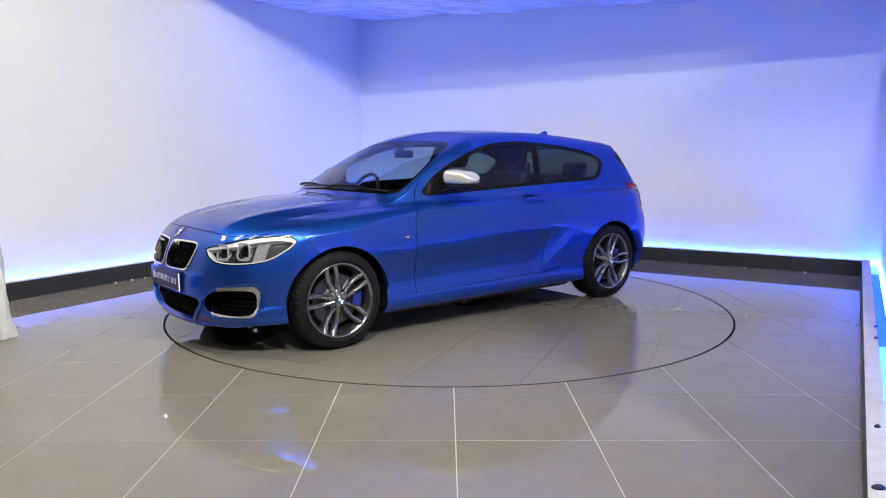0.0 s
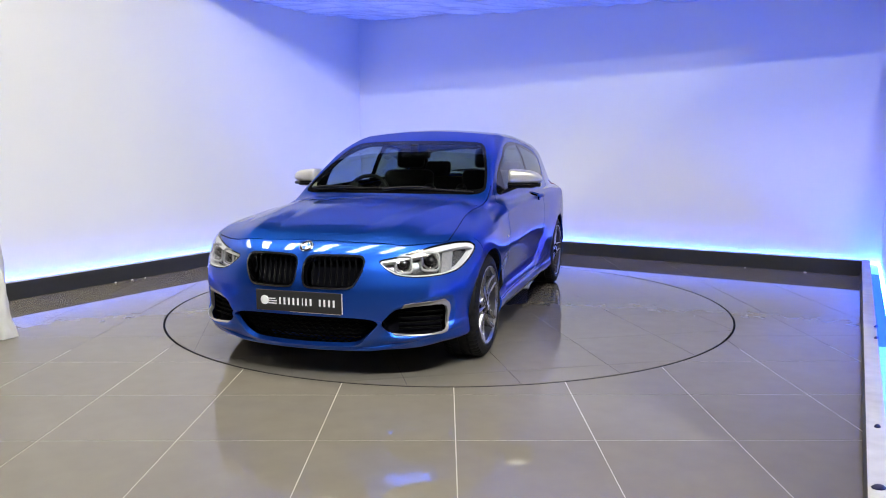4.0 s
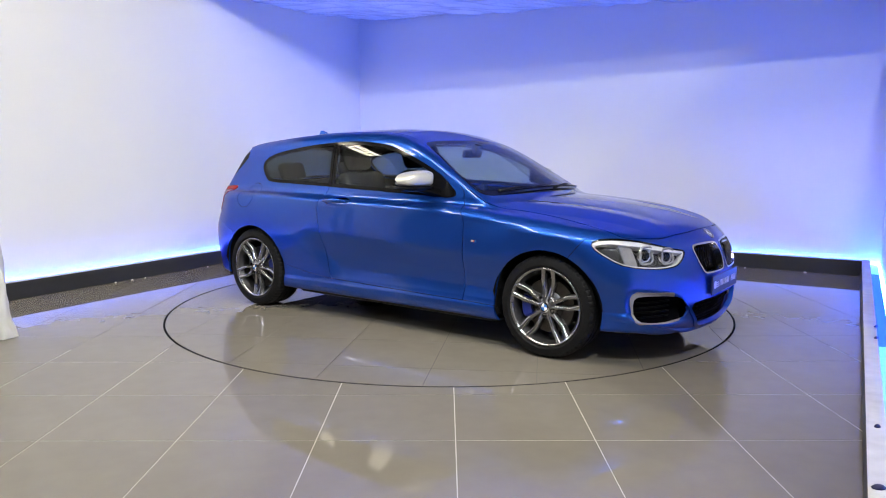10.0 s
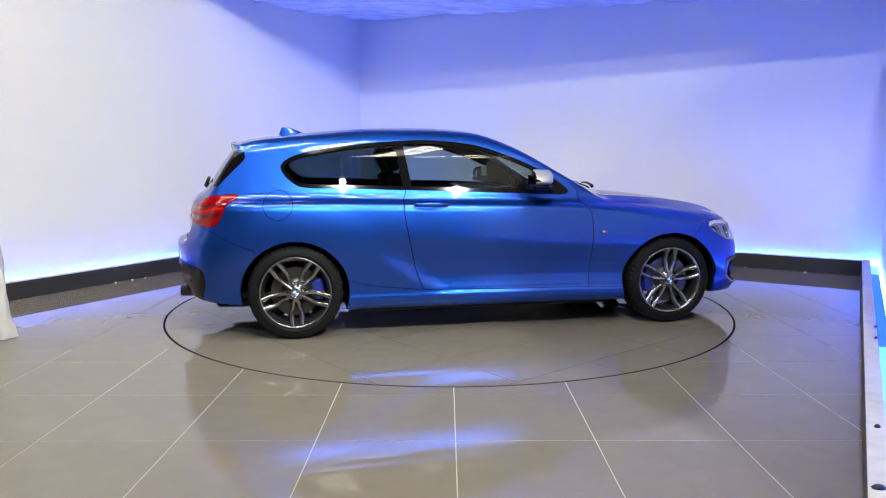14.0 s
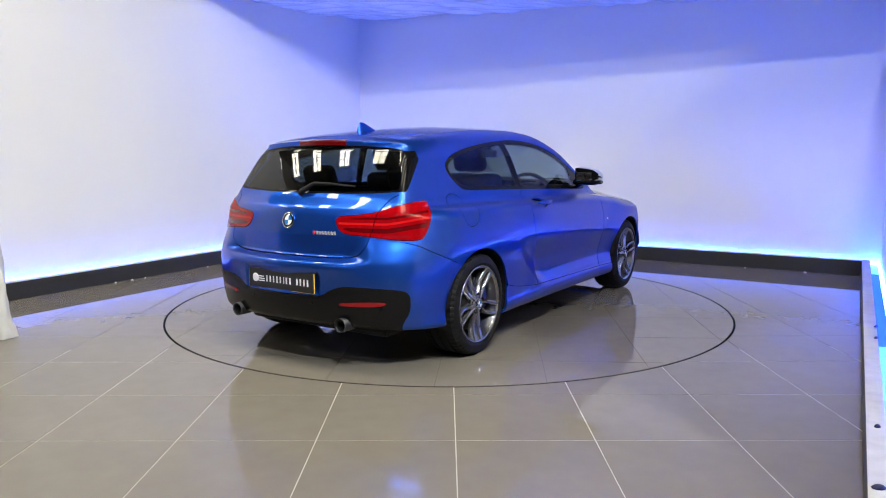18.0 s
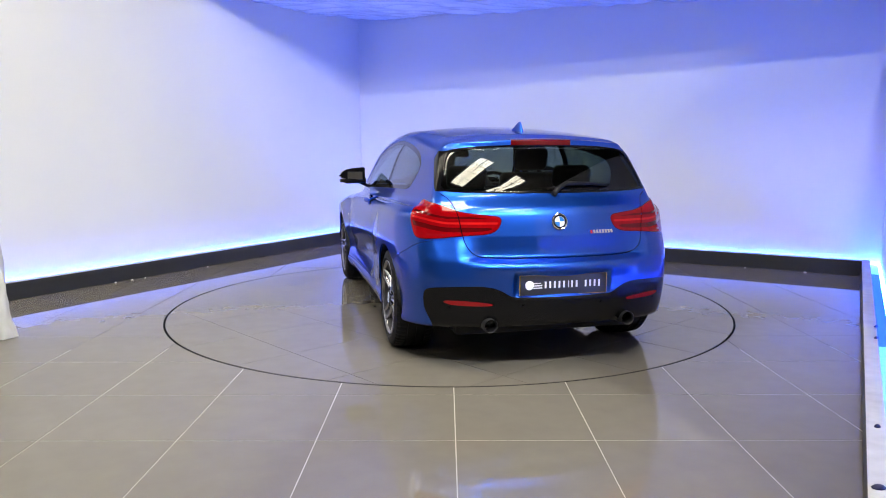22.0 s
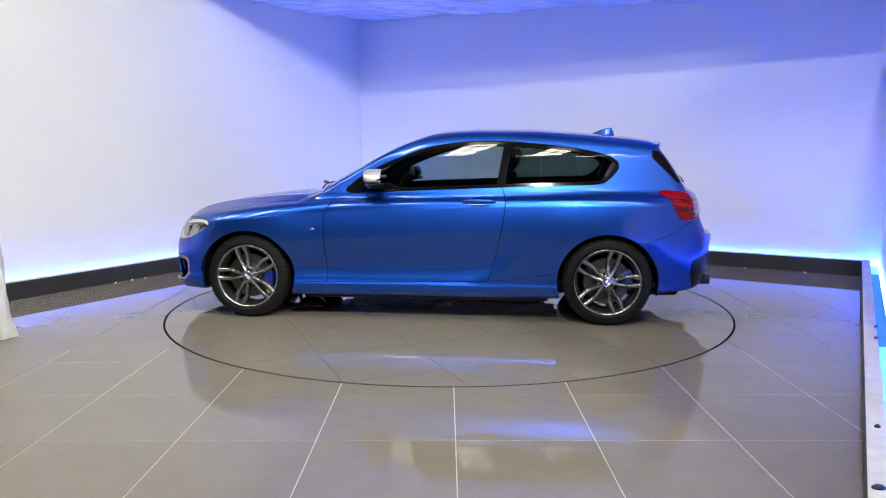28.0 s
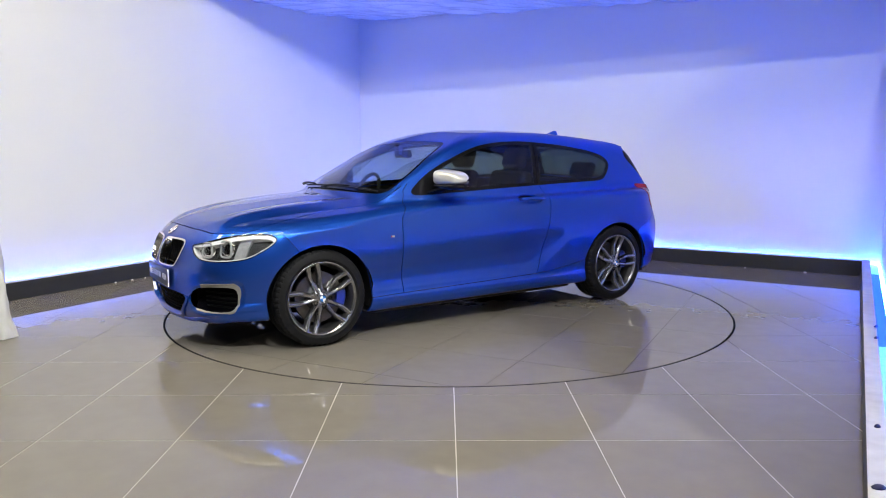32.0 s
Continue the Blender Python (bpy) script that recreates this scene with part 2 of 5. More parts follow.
def nets(field, lo, hi, h):
    """Naive surface nets of a field on a grid, with the points pulled on to the surface."""
    n = [int(round((b - a) / h)) + 1 for a, b in zip(lo, hi)]
    ax = [lo[i] + h * np.arange(n[i]) for i in range(3)]
    gx, gy, gz = np.meshgrid(*ax, indexing="ij")
    v = field(gx, gy, gz)
    inside = v < 0
    cells = np.zeros([m - 1 for m in n], int)
    for i in (0, 1):
        for j in (0, 1):
            for k in (0, 1):
                cells += inside[i:n[0] - 1 + i, j:n[1] - 1 + j, k:n[2] - 1 + k]
    on = (cells > 0) & (cells < 8)
    idx = -np.ones(on.shape, int)
    idx[on] = np.arange(on.sum())
    c = np.argwhere(on)
    pts = np.array(lo) + (c + 0.5) * h
    pts = pull(field, pts, 6, h)
    quads = []
    for axis in range(3):
        u, w = [(1, 2), (2, 0), (0, 1)][axis]
        sl0 = [slice(None)] * 3
        sl1 = [slice(None)] * 3
        sl0[axis], sl1[axis] = slice(0, -1), slice(1, None)
        a, b = inside[tuple(sl0)], inside[tuple(sl1)]
        e = np.argwhere(a != b)
        ok = (e[:, u] > 0) & (e[:, w] > 0) & (e[:, u] < n[u] - 1) & (e[:, w] < n[w] - 1)
        e = e[ok]
        flip = a[tuple(e.T)]
        du, dw = np.eye(3, dtype=int)[u], np.eye(3, dtype=int)[w]
        q = np.stack([idx[tuple((e - s * du - t * dw).T)] for s, t in ((1, 1), (0, 1), (0, 0), (1, 0))], 1)
        q[~flip] = q[~flip][:, ::-1]
        quads.append(q)
    return pts, np.concatenate(quads)


def gradient(field, p, e=0.002):
    g = np.empty_like(p)
    for i in range(3):
        d = np.zeros(3)
        d[i] = e
        g[:, i] = (field(*(p + d).T) - field(*(p - d).T)) / (2 * e)
    return g


def pull(field, p, steps, limit):
    for _ in range(steps):
        f = field(*p.T)
        g = gradient(field, p)
        s = f / np.maximum((g * g).sum(1), 0.05)
        move = g * s[:, None]
        length = np.linalg.norm(move, axis=1)
        move *= np.minimum(1, limit / np.maximum(length, 1e-9))[:, None]
        p = p - move
    return p


class Shell:
    """Half of the outer form (y from 0 up) as polygons that fields split and tag."""

    def __init__(self, pts, quads, field):
        self.v = [tuple(p) for p in pts]
        self.f = [tuple(q) for q in quads]
        self.tag = ["body"] * len(self.f)
        self.field = field

    def arrays(self):
        v = np.array(self.v)
        n = np.array([len(f) for f in self.f])
        flat = np.fromiter(itertools.chain.from_iterable(self.f), int, n.sum())
        start = np.concatenate(([0], np.cumsum(n)[:-1]))
        return v, np.add.reduceat(v[flat], start) / n[:, None], flat, start, n

    def carve(self, level, inside, tags, where=None, eps=1e-5):
        """Splits the faces of these tags along level(x, y, z) = 0 and tags those below nought."""
        v, c, flat, start, n = self.arrays()
        ok = np.array([t in tags for t in self.tag])
        if where is not None:
            ok &= where(*c.T)
        used = np.zeros(len(v), bool)
        used[flat[np.repeat(ok, n)]] = True
        val = np.ones(len(v))
        val[used] = level(*v[used].T)
        val = np.where(np.abs(val) < eps, eps, val)
        low = np.add.reduceat((val < 0)[flat].astype(int), start)
        for i in np.nonzero(ok & (low == n))[0]:
            self.tag[i] = inside
        made, fresh, split = {}, [], {}

        def crossing(i, j):
            key = (i, j) if i < j else (j, i)
            if key not in made:
                t = val[i] / (val[i] - val[j])
                made[key] = len(self.v)
                self.v.append(tuple(v[i] + (v[j] - v[i]) * t))
                fresh.append(made[key])
            return made[key]

        for k in np.nonzero(ok & (low > 0) & (low < n))[0]:
            f, tag = self.f[k], self.tag[k]
            signs = [val[i] < 0 for i in f]
            changes = sum(signs[i] != signs[i - 1] for i in range(len(f)))
            split[k] = []
            for g in ([f] if changes == 2 else [(f[0], f[i], f[i + 1]) for i in range(1, len(f) - 1)]):
                a, b = [], []
                for m in range(len(g)):
                    i, j = g[m], g[(m + 1) % len(g)]
                    (a if val[i] < 0 else b).append(i)
                    if (val[i] < 0) != (val[j] < 0):
                        x = crossing(i, j)
                        a.append(x)
                        b.append(x)
                split[k] += [(tuple(p), t) for p, t in ((a, inside), (b, tag)) if len(p) > 2]
        if not made:
            return
        # neighbours outside the chosen tags take the new points too, so that no cracks open
        ends = np.zeros(len(v), bool)
        ends[list({i for e in made for i in e})] = True
        touch = np.add.reduceat(ends[flat].astype(int), start) > 1
        for k in np.nonzero(touch)[0]:
            for p, (f, t) in enumerate(split.get(k, [(self.f[k], self.tag[k])])):
                g = []
                for i, j in zip(f, f[1:] + f[:1]):
                    g.append(i)
                    x = made.get((i, j) if i < j else (j, i))
                    if x is not None:
                        g.append(x)
                if k in split:
                    split[k][p] = (tuple(g), t)
                else:
                    self.f[k] = tuple(g)
        for k, pieces in split.items():
            (self.f[k], self.tag[k]), rest = pieces[0], pieces[1:]
            self.f += [p for p, _ in rest]
            self.tag += [t for _, t in rest]
        p = pull(self.field, np.array([self.v[i] for i in fresh]), 2, 0.004)
        for i, q in zip(fresh, p):
            self.v[i] = tuple(q)

    def retag(self, old, fresh, where):
        w = where(*self.arrays()[1].T)
        self.tag = [fresh if (t in old and k) else t for t, k in zip(self.tag, w.tolist())]

    def ready(self):
        self.va = np.array(self.v)
        g = gradient(self.field, self.va, 0.005)
        self.n = g / np.linalg.norm(g, axis=1)[:, None]

    def emit(self, name, tags, mat, parent, sides=(1, -1), push=0.0, rim=0.012, label="", where=None, rim_mat=None):
        """One mesh out of the faces of these tags; sides: which halves it holds."""
        faces = [f for f, t in zip(self.f, self.tag) if t in tags]
        if where is not None:
            faces = [f for f in faces if where(*self.va[list(f)].mean(0))]
        if not faces:
            return None
        verts, norms, polys, mats = [], [], [], []
        for s in sides:
            index = {}
            base = len(verts)
            for f in faces:
                for i in f:
                    if i not in index:
                        index[i] = len(verts)
                        p, n = self.va[i].copy(), self.n[i].copy()
                        p = p + n * push
                        if abs(self.va[i][1]) < 1e-4:
                            p[1] = n[1] = 0
                        if s < 0:
                            p[1], n[1] = -p[1], -n[1]
                        verts.append(p)
                        norms.append(n)
            out = [tuple(index[i] for i in f) for f in faces]
            if s < 0:
                out = [f[::-1] for f in out]
            polys += out
            mats += [0] * len(out)
            if rim:
                count = {}
                for f in out:
                    for k in range(len(f)):
                        i, j = f[k], f[(k + 1) % len(f)]
                        count[(i, j)] = 1
                for i, j in [e for e in count if (e[1], e[0]) not in count]:
                    if abs(verts[i][1]) < 1e-4 and abs(verts[j][1]) < 1e-4:
                        continue
                    n = norms[i] + norms[j]
                    d = np.cross(verts[j] - verts[i], n)
                    d = d / max(np.linalg.norm(d), 1e-9)
                    b = len(verts)
                    verts += [verts[i], verts[j], verts[j] - norms[j] * rim, verts[i] - norms[i] * rim]
                    norms += [d] * 4
                    polys.append((b + 1, b, b + 3, b + 2))
                    mats.append(1 if rim_mat else 0)
        me = bpy.data.meshes.new(name)
        me.from_pydata([tuple(p) for p in verts], [], polys)
        me.materials.append(mat)
        if rim_mat:
            me.materials.append(rim_mat)
            me.polygons.foreach_set("material_index", mats)
        me.polygons.foreach_set("use_smooth", [True] * len(me.polygons))
        me.normals_split_custom_set_from_vertices([tuple(n) for n in norms])
        ob = new(name, me)
        ob.parent = parent
        return tagged(ob, label)


def rounded(points, times=2):
    p = [np.array(q, float) for q in points]
    for _ in range(times):
        r = []
        for a, b in zip(p, p[1:] + p[:1]):
            r += [a * 0.78 + b * 0.22, a * 0.22 + b * 0.78]
        p = r
    return np.array(p)


def outline(points, times=2):
    """The signed distance to a rounded outline in two coordinates, below nought inside."""
    p = rounded(points, times)
    q = np.roll(p, -1, 0)

    def f(u, w):
        u, w = np.asarray(u, float), np.asarray(w, float)
        best = np.full(u.shape, 1e9)
        inside = np.zeros(u.shape, bool)
        for a, b in zip(p, q):
            d = b - a
            t = np.clip(((u - a[0]) * d[0] + (w - a[1]) * d[1]) / max(d @ d, 1e-12), 0, 1)
            best = np.minimum(best, np.hypot(u - a[0] - t * d[0], w - a[1] - t * d[1]))
            cross = ((a[1] > w) != (b[1] > w))
            with np.errstate(divide="ignore", invalid="ignore"):
                xx = a[0] + (w - a[1]) / (b[1] - a[1] if b[1] != a[1] else 1e-12) * d[0]
            inside ^= cross & (u < xx)
        return np.where(inside, -best, best)
    return f


# ---- the car's materials ----
def car_paint():
    """Blue flakes that lie flat and flakes that lie askew, under one clear coat."""
    m = material("metallic_blue_paint", (0.012, 0.080, 0.48), 0.30, metal=0.95, coat=1.0, coat_rough=0.0, vary=0.0)
    nt = m.node_tree
    flat = nt.nodes["Principled BSDF"]
    askew = nt.nodes.new("ShaderNodeBsdfPrincipled")
    askew.inputs["Roughness"].default_value = 0.52
    askew.inputs["Metallic"].default_value = 0.95
    askew.inputs["Coat Weight"].default_value = 1.0
    askew.inputs["Coat Roughness"].default_value = 0.0
    tc = nt.nodes.new("ShaderNodeTexCoord")
    vor = nt.nodes.new("ShaderNodeTexVoronoi")
    vor.inputs["Scale"].default_value = 900
    nt.links.new(tc.outputs["Object"], vor.inputs["Vector"])
    mix = nt.nodes.new("ShaderNodeMix")
    mix.data_type = "RGBA"
    mix.inputs["A"].default_value = (0.009, 0.068, 0.42, 1)
    mix.inputs["B"].default_value = (0.022, 0.114, 0.62, 1)
    nt.links.new(vor.outputs["Color"], mix.inputs["Factor"])
    both = nt.nodes.new("ShaderNodeMixShader")
    both.inputs[0].default_value = 0.42
    for k, b in enumerate((flat, askew)):
        b.inputs["Specular Tint"].default_value = (0.02, 0.08, 0.30, 1)
        nt.links.new(mix.outputs["Result"], b.inputs["Base Color"])
        nt.links.new(b.outputs[0], both.inputs[1 + k])
    nt.links.new(both.outputs[0], nt.nodes["Material Output"].inputs["Surface"])
    return m


def pane_glass(name, tint, gloss=1.0):
    """A thin tinted pane: clear through, mirror-like by its angle."""
    m = bpy.data.materials.new(name)
    m.use_nodes = True
    nt = m.node_tree
    nt.nodes.remove(nt.nodes["Principled BSDF"])
    out = nt.nodes["Material Output"]
    tr = nt.nodes.new("ShaderNodeBsdfTransparent")
    tr.inputs[0].default_value = (*tint, 1)
    gl = nt.nodes.new("ShaderNodeBsdfGlossy")
    gl.inputs["Roughness"].default_value = 0.0
    gl.inputs[0].default_value = (gloss, gloss, gloss, 1)
    lw = nt.nodes.new("ShaderNodeLayerWeight")
    lw.inputs["Blend"].default_value = 0.5
    pw = nt.nodes.new("ShaderNodeMath")
    pw.operation = "POWER"
    pw.inputs[1].default_value = 5.0
    nt.links.new(lw.outputs["Facing"], pw.inputs[0])
    fr = nt.nodes.new("ShaderNodeMath")
    fr.operation = "MULTIPLY_ADD"
    fr.inputs[1].default_value, fr.inputs[2].default_value = 0.90, 0.042
    nt.links.new(pw.outputs[0], fr.inputs[0])
    mix = nt.nodes.new("ShaderNodeMixShader")
    nt.links.new(fr.outputs[0], mix.inputs[0])
    nt.links.new(tr.outputs[0], mix.inputs[1])
    nt.links.new(gl.outputs[0], mix.inputs[2])
    nt.links.new(mix.outputs[0], out.inputs["Surface"])
    return m


POCKET = outline([(-1.61, 0.335), (-1.56, 0.400), (-1.45, 0.440), (-1.20, 0.462), (-1.06, 0.470), (-1.03, 0.40), (-1.06, 0.30), (-1.18, 0.262), (-1.50, 0.262), (-1.58, 0.290)], 1)
PAINT = car_paint()
RUBBER = material("black_tyre_rubber", (0.008, 0.008, 0.009), 0.6, vary=0.25, scale=60, bump=0.15, spec=0.15)
BLACK = material("black_plastic", (0.007, 0.007, 0.008), 0.45, vary=0.15, scale=200, bump=0.05, spec=0.2)
GLOSS_BLACK = material("gloss_black_trim", (0.004, 0.004, 0.005), 0.08, vary=0.0, spec=0.14)
SATIN_GREY = material("dark_grey_plastic", (0.005, 0.005, 0.006), 0.24, vary=0.15, scale=300, bump=0.05, spec=0.25)
SEAM = material("dark_seam", (0.003, 0.003, 0.005), 0.9, vary=0, spec=0.05)
CHROME = material("chrome", (0.72, 0.72, 0.73), 0.09, metal=1.0, vary=0)
SILVER = material("satin_silver", (0.60, 0.59, 0.56), 0.30, metal=0.55, vary=0.05, scale=300)
FOG_SILVER = material("grey_satin_trim", (0.36, 0.36, 0.35), 0.33, metal=0.6, vary=0.05, scale=300)
RIM = material("graphite_alloy", (0.31, 0.31, 0.325), 0.22, metal=0.95, coat=0.4, vary=0.06, scale=200)
RIM_DARK = material("dark_alloy", (0.055, 0.055, 0.06), 0.35, metal=0.8, vary=0.1)
DISC_STEEL = material("brake_steel", (0.12, 0.112, 0.105), 0.38, metal=1.0, vary=0.15, scale=60)
CALIPER = material("blue_caliper_paint", (0.008, 0.022, 0.22), 0.3, coat=0.6, vary=0.05)
RED_LENS = material("red_lens", (0.23, 0.001, 0.003), 0.05, vary=0.18, scale=160, patch=30, spec=0.25)
RED_DARK = material("dark_red_lens", (0.085, 0.001, 0.002), 0.10, coat=0.3, vary=0.1, scale=160)
RED_BRIGHT = material("red_light_guide", (0.50, 0.008, 0.008), 0.12, vary=0.05, scale=300)
RED_REFLECTOR = material("red_reflector", (0.22, 0.003, 0.006), 0.2, coat=0.3, vary=0.2, scale=300)
WHITE_LENS = material("white_light_guide", (0.70, 0.70, 0.71), 0.22, coat=0.6, vary=0.03)
GRILLE_BLACK = material("matt_grille_black", (0.002, 0.002, 0.002), 0.6, vary=0.1, spec=0.06)
RING_GREY = material("unlit_ring_light", (0.30, 0.30, 0.31), 0.2, coat=0.8, vary=0.03)
LAMP_PALE = material("pale_lamp_reflector", (0.33, 0.33, 0.34), 0.28, metal=0.45, vary=0.25, scale=45, patch=14)
LAMP_GREY = material("lamp_housing", (0.11, 0.11, 0.115), 0.25, metal=0.75, vary=0.15)
CLEAR = pane_glass("clear_lens", (0.93, 0.94, 0.95))
SCREEN_GLASS = pane_glass("windscreen_glass", (0.54, 0.62, 0.61))
SIDE_GLASS = pane_glass("side_glass", (0.45, 0.54, 0.54))
REAR_GLASS = pane_glass("tinted_rear_glass", (0.21, 0.27, 0.26))
CABIN = material("black_cabin_trim", (0.006, 0.006, 0.0065), 0.65, vary=0.2, scale=120, bump=0.1, spec=0.15)
LEATHER = material("black_leather", (0.0065, 0.006, 0.006), 0.5, vary=0.2, scale=150, bump=0.15, spec=0.25)
PLATE = material("grey_plate", (0.020, 0.020, 0.022), 0.35, coat=0.1, vary=0.06)
PLATE_WHITE = material("white_print", (0.78, 0.78, 0.78), 0.4, vary=0)
PLATE_YELLOW = material("yellow_plate_edge", (0.65, 0.42, 0.03), 0.4, vary=0.05)
BADGE_BLUE = material("badge_blue", (0.02, 0.16, 0.52), 0.2, coat=1, vary=0)
BADGE_RED = material("badge_red", (0.60, 0.03, 0.03), 0.25, coat=1, vary=0)
MIRROR_GLASS = material("mirror_glass", (0.9, 0.9, 0.9), 0.01, metal=1.0, vary=0)
CARD = material("cream_paper", (0.75, 0.66, 0.42), 0.7, vary=0.05)

car = tagged(empty("car"), "metallic blue three-door hatchback with grey alloy wheels and silver mirrors", "car")

shell = Shell(*nets(body_field, (-2.36, -0.00575, 0.10), (2.36, 0.970, 1.50), 0.0115), body_field)

# underside and wheel openings
shell.retag({"body"}, "under", lambda x, y, z: (z < BOTTOM(x) + 0.004))
ARCH = [(AX, 0.318, 0.366, 0.350), (-AX, 0.318, 0.360, 0.348)]
for ax, az, rx, rz in ARCH:
    shell.carve(lambda x, y, z: (np.hypot((x - ax) / rx, (z - az) / rz) - 1) * rx, "hole", {"body", "under"}, lambda x, y, z: (y > 0.45) & (np.abs(x - ax) < 0.5))

# side windows
DLO = outline([(0.645, 0.942), (0.475, 1.085), (0.300, 1.172), (0.16, 1.228), (0.04, 1.272), (-0.08, 1.305), (-0.28, 1.330), (-0.50, 1.338), (-0.80, 1.318), (-1.00, 1.296),
               (-1.22, 1.262), (-1.36, 1.225), (-1.428, 1.175), (-1.425, 1.125), (-1.37, 1.06), (-1.30, 1.012), (-1.0, 1.005), (-0.58, 0.992), (-0.16, 0.977), (0.30, 0.958)], 2)
side_on = lambda x, y, z: (y > 0.42) & (z > 0.9) & (x < 0.75) & (x > -1.6)
shell.carve(lambda x, y, z: DLO(x, z), "window_trim", {"body"}, side_on)
B_LINE = lambda x, z: x - (-0.592 - 0.16 * (z - 1.15))
shell.carve(lambda x, y, z: np.maximum(np.maximum(DLO(x, z) + 0.026, -(B_LINE(x, z) - 0.030)), x - 0.36 + 0.2 * (z - 1)), "door_glass", {"window_trim"})
shell.carve(lambda x, y, z: np.maximum(DLO(x, z) + 0.026, B_LINE(x, z) + 0.030), "quarter_glass", {"window_trim"})
pillar = lambda x, y, z: (x < -0.3) & (x > -0.9)
shell.carve(lambda x, y, z: B_LINE(x, z) - 0.003, "pillar_seam", {"window_trim"}, pillar)
shell.carve(lambda x, y, z: B_LINE(x, z) + 0.003, "window_trim", {"pillar_seam"}, pillar)
shell.retag({"pillar_seam"}, "window_trim", lambda x, y, z: x < -0.8)
shell.carve(lambda x, y, z: np.maximum(DLO(x, z), z - (0.998 + 0.026 * np.clip(-x, -0.7, 1.3) + 0.0)) - 0.0, "sill_trim", {"window_trim"})

# windscreen, rear glass
SCREEN_LINE = outline([(-0.5, 0.968), (0.0, 0.970), (0.46, 0.966), (0.695, 0.960), (0.655, 1.095), (0.600, 1.205), (0.555, 1.285), (0.505, 1.322), (0.40, 1.331), (0.2, 1.338), (-0.5, 1.340)], 2)
front_up = lambda x, y, z: (x > -0.05) & (x < 1.2) & (z > 0.94)
shell.carve(lambda x, y, z: SCREEN_LINE(y, z), "screen_edge", {"body"}, front_up)
shell.carve(lambda x, y, z: SCREEN_LINE(y, z) + 0.016 + 0.012 * step(z, 1.3, 1.33) + 0.022 * step(z, 1.02, 0.98), "windscreen", {"screen_edge"}, front_up)
REAR_LINE = outline([(-0.5, 1.012), (0.3, 1.012), (0.58, 1.020), (0.650, 1.035), (0.625, 1.14), (0.582, 1.235), (0.555, 1.270), (0.3, 1.292), (-0.5, 1.297)], 2)
back_up = lambda x, y, z: (x < -1.52) & (z > 0.98)
shell.carve(lambda x, y, z: np.minimum(REAR_LINE(y, z), np.maximum(np.maximum(x + 1.615 + (1.253 - z) * 1.00 + 0.05 * step(z, 1.20, 1.262), 1.026 - z), z - 1.258)), "rear_edge", {"body"}, back_up)
shell.carve(lambda x, y, z: REAR_LINE(y, z) + 0.012, "rear_glass", {"rear_edge"}, back_up)

# headlights
HEAD = outline([(-1.625, 0.672), (-1.50, 0.688), (-1.335, 0.717), (-1.156, 0.745), (-0.97, 0.757), (-0.83, 0.752), (-0.768, 0.722), (-0.82, 0.675), (-0.98, 0.606), (-1.13, 0.586),
                (-1.35, 0.578), (-1.50, 0.588), (-1.575, 0.622)], 1)
HEAD_TOP = outline([(-1.625, 0.660), (-1.50, 0.668), (-1.335, 0.686), (-1.156, 0.713), (-0.97, 0.728), (-0.86, 0.726), (-0.785, 0.705), (-0.79, 0.55), (-1.35, 0.5), (-1.7, 0.55)], 2)
nose = lambda x, y, z: (x > 1.45) & (z > 0.5) & (y > 0.3)
shell.carve(lambda x, y, z: HEAD(y - x, z) , "lamp_edge", {"body"}, nose)
shell.carve(lambda x, y, z: HEAD(y - x, z) + 0.006, "lamp_bezel", {"lamp_edge"}, nose)
shell.carve(lambda x, y, z: np.maximum(HEAD(y - x, z) + 0.013, HEAD_TOP(y - x, z)), "lamp_inner", {"lamp_bezel"}, nose)
shell.carve(lambda x, y, z: np.abs(y - x + 1.075 - 0.35 * (z - 0.65)) - 0.052, "lamp_side", {"lamp_inner"}, nose)

# kidney grilles
KID = outline([(0.014, 0.640), (0.028, 0.684), (0.075, 0.695), (0.29, 0.697), (0.345, 0.690), (0.360, 0.665), (0.356, 0.62), (0.338, 0.575), (0.310, 0.530), (0.270, 0.519), (0.08, 0.519), (0.034, 0.528), (0.018, 0.565)], 1)
ahead = lambda x, y, z: (x > 1.75) & (z < 0.78)
shell.carve(lambda x, y, z: KID(y, z), "kidney_ring", {"body"}, ahead)
shell.carve(lambda x, y, z: KID(y, z) + 0.0095, "kidney_hole", {"kidney_ring"}, ahead)
# lower intakes
MID = outline([(-0.5, 0.372), (0.0, 0.372), (0.36, 0.366), (0.452, 0.345), (0.395, 0.285), (0.335, 0.222), (0.28, 0.206), (0.0, 0.200), (-0.5, 0.2)], 2)
shell.carve(lambda x, y, z: MID(y, z), "intake_hole", {"body"}, ahead)
shell.carve(lambda x, y, z: np.maximum(MID(y, z) - 0.020, z - 0.352), "lip", {"body", "under"}, ahead)
FOG = outline([(-1.64, 0.338), (-1.545, 0.404), (-1.43, 0.422), (-1.15, 0.428), (-1.10, 0.400), (-1.112, 0.30), (-1.18, 0.271), (-1.50, 0.270), (-1.60, 0.296)], 1)
shell.carve(lambda x, y, z: FOG(y - x, z), "fog_hole", {"body"}, ahead)
shell.carve(lambda x, y, z: np.maximum(FOG(y - x, z) - 0.007 - 0.016 * step(z, 0.34, 0.42) - 0.010 * step(y - x, -1.22, -1.12), -1.47 - 0.5 * (0.43 - z) - (y - x)), "fog_trim", {"body"}, ahead)

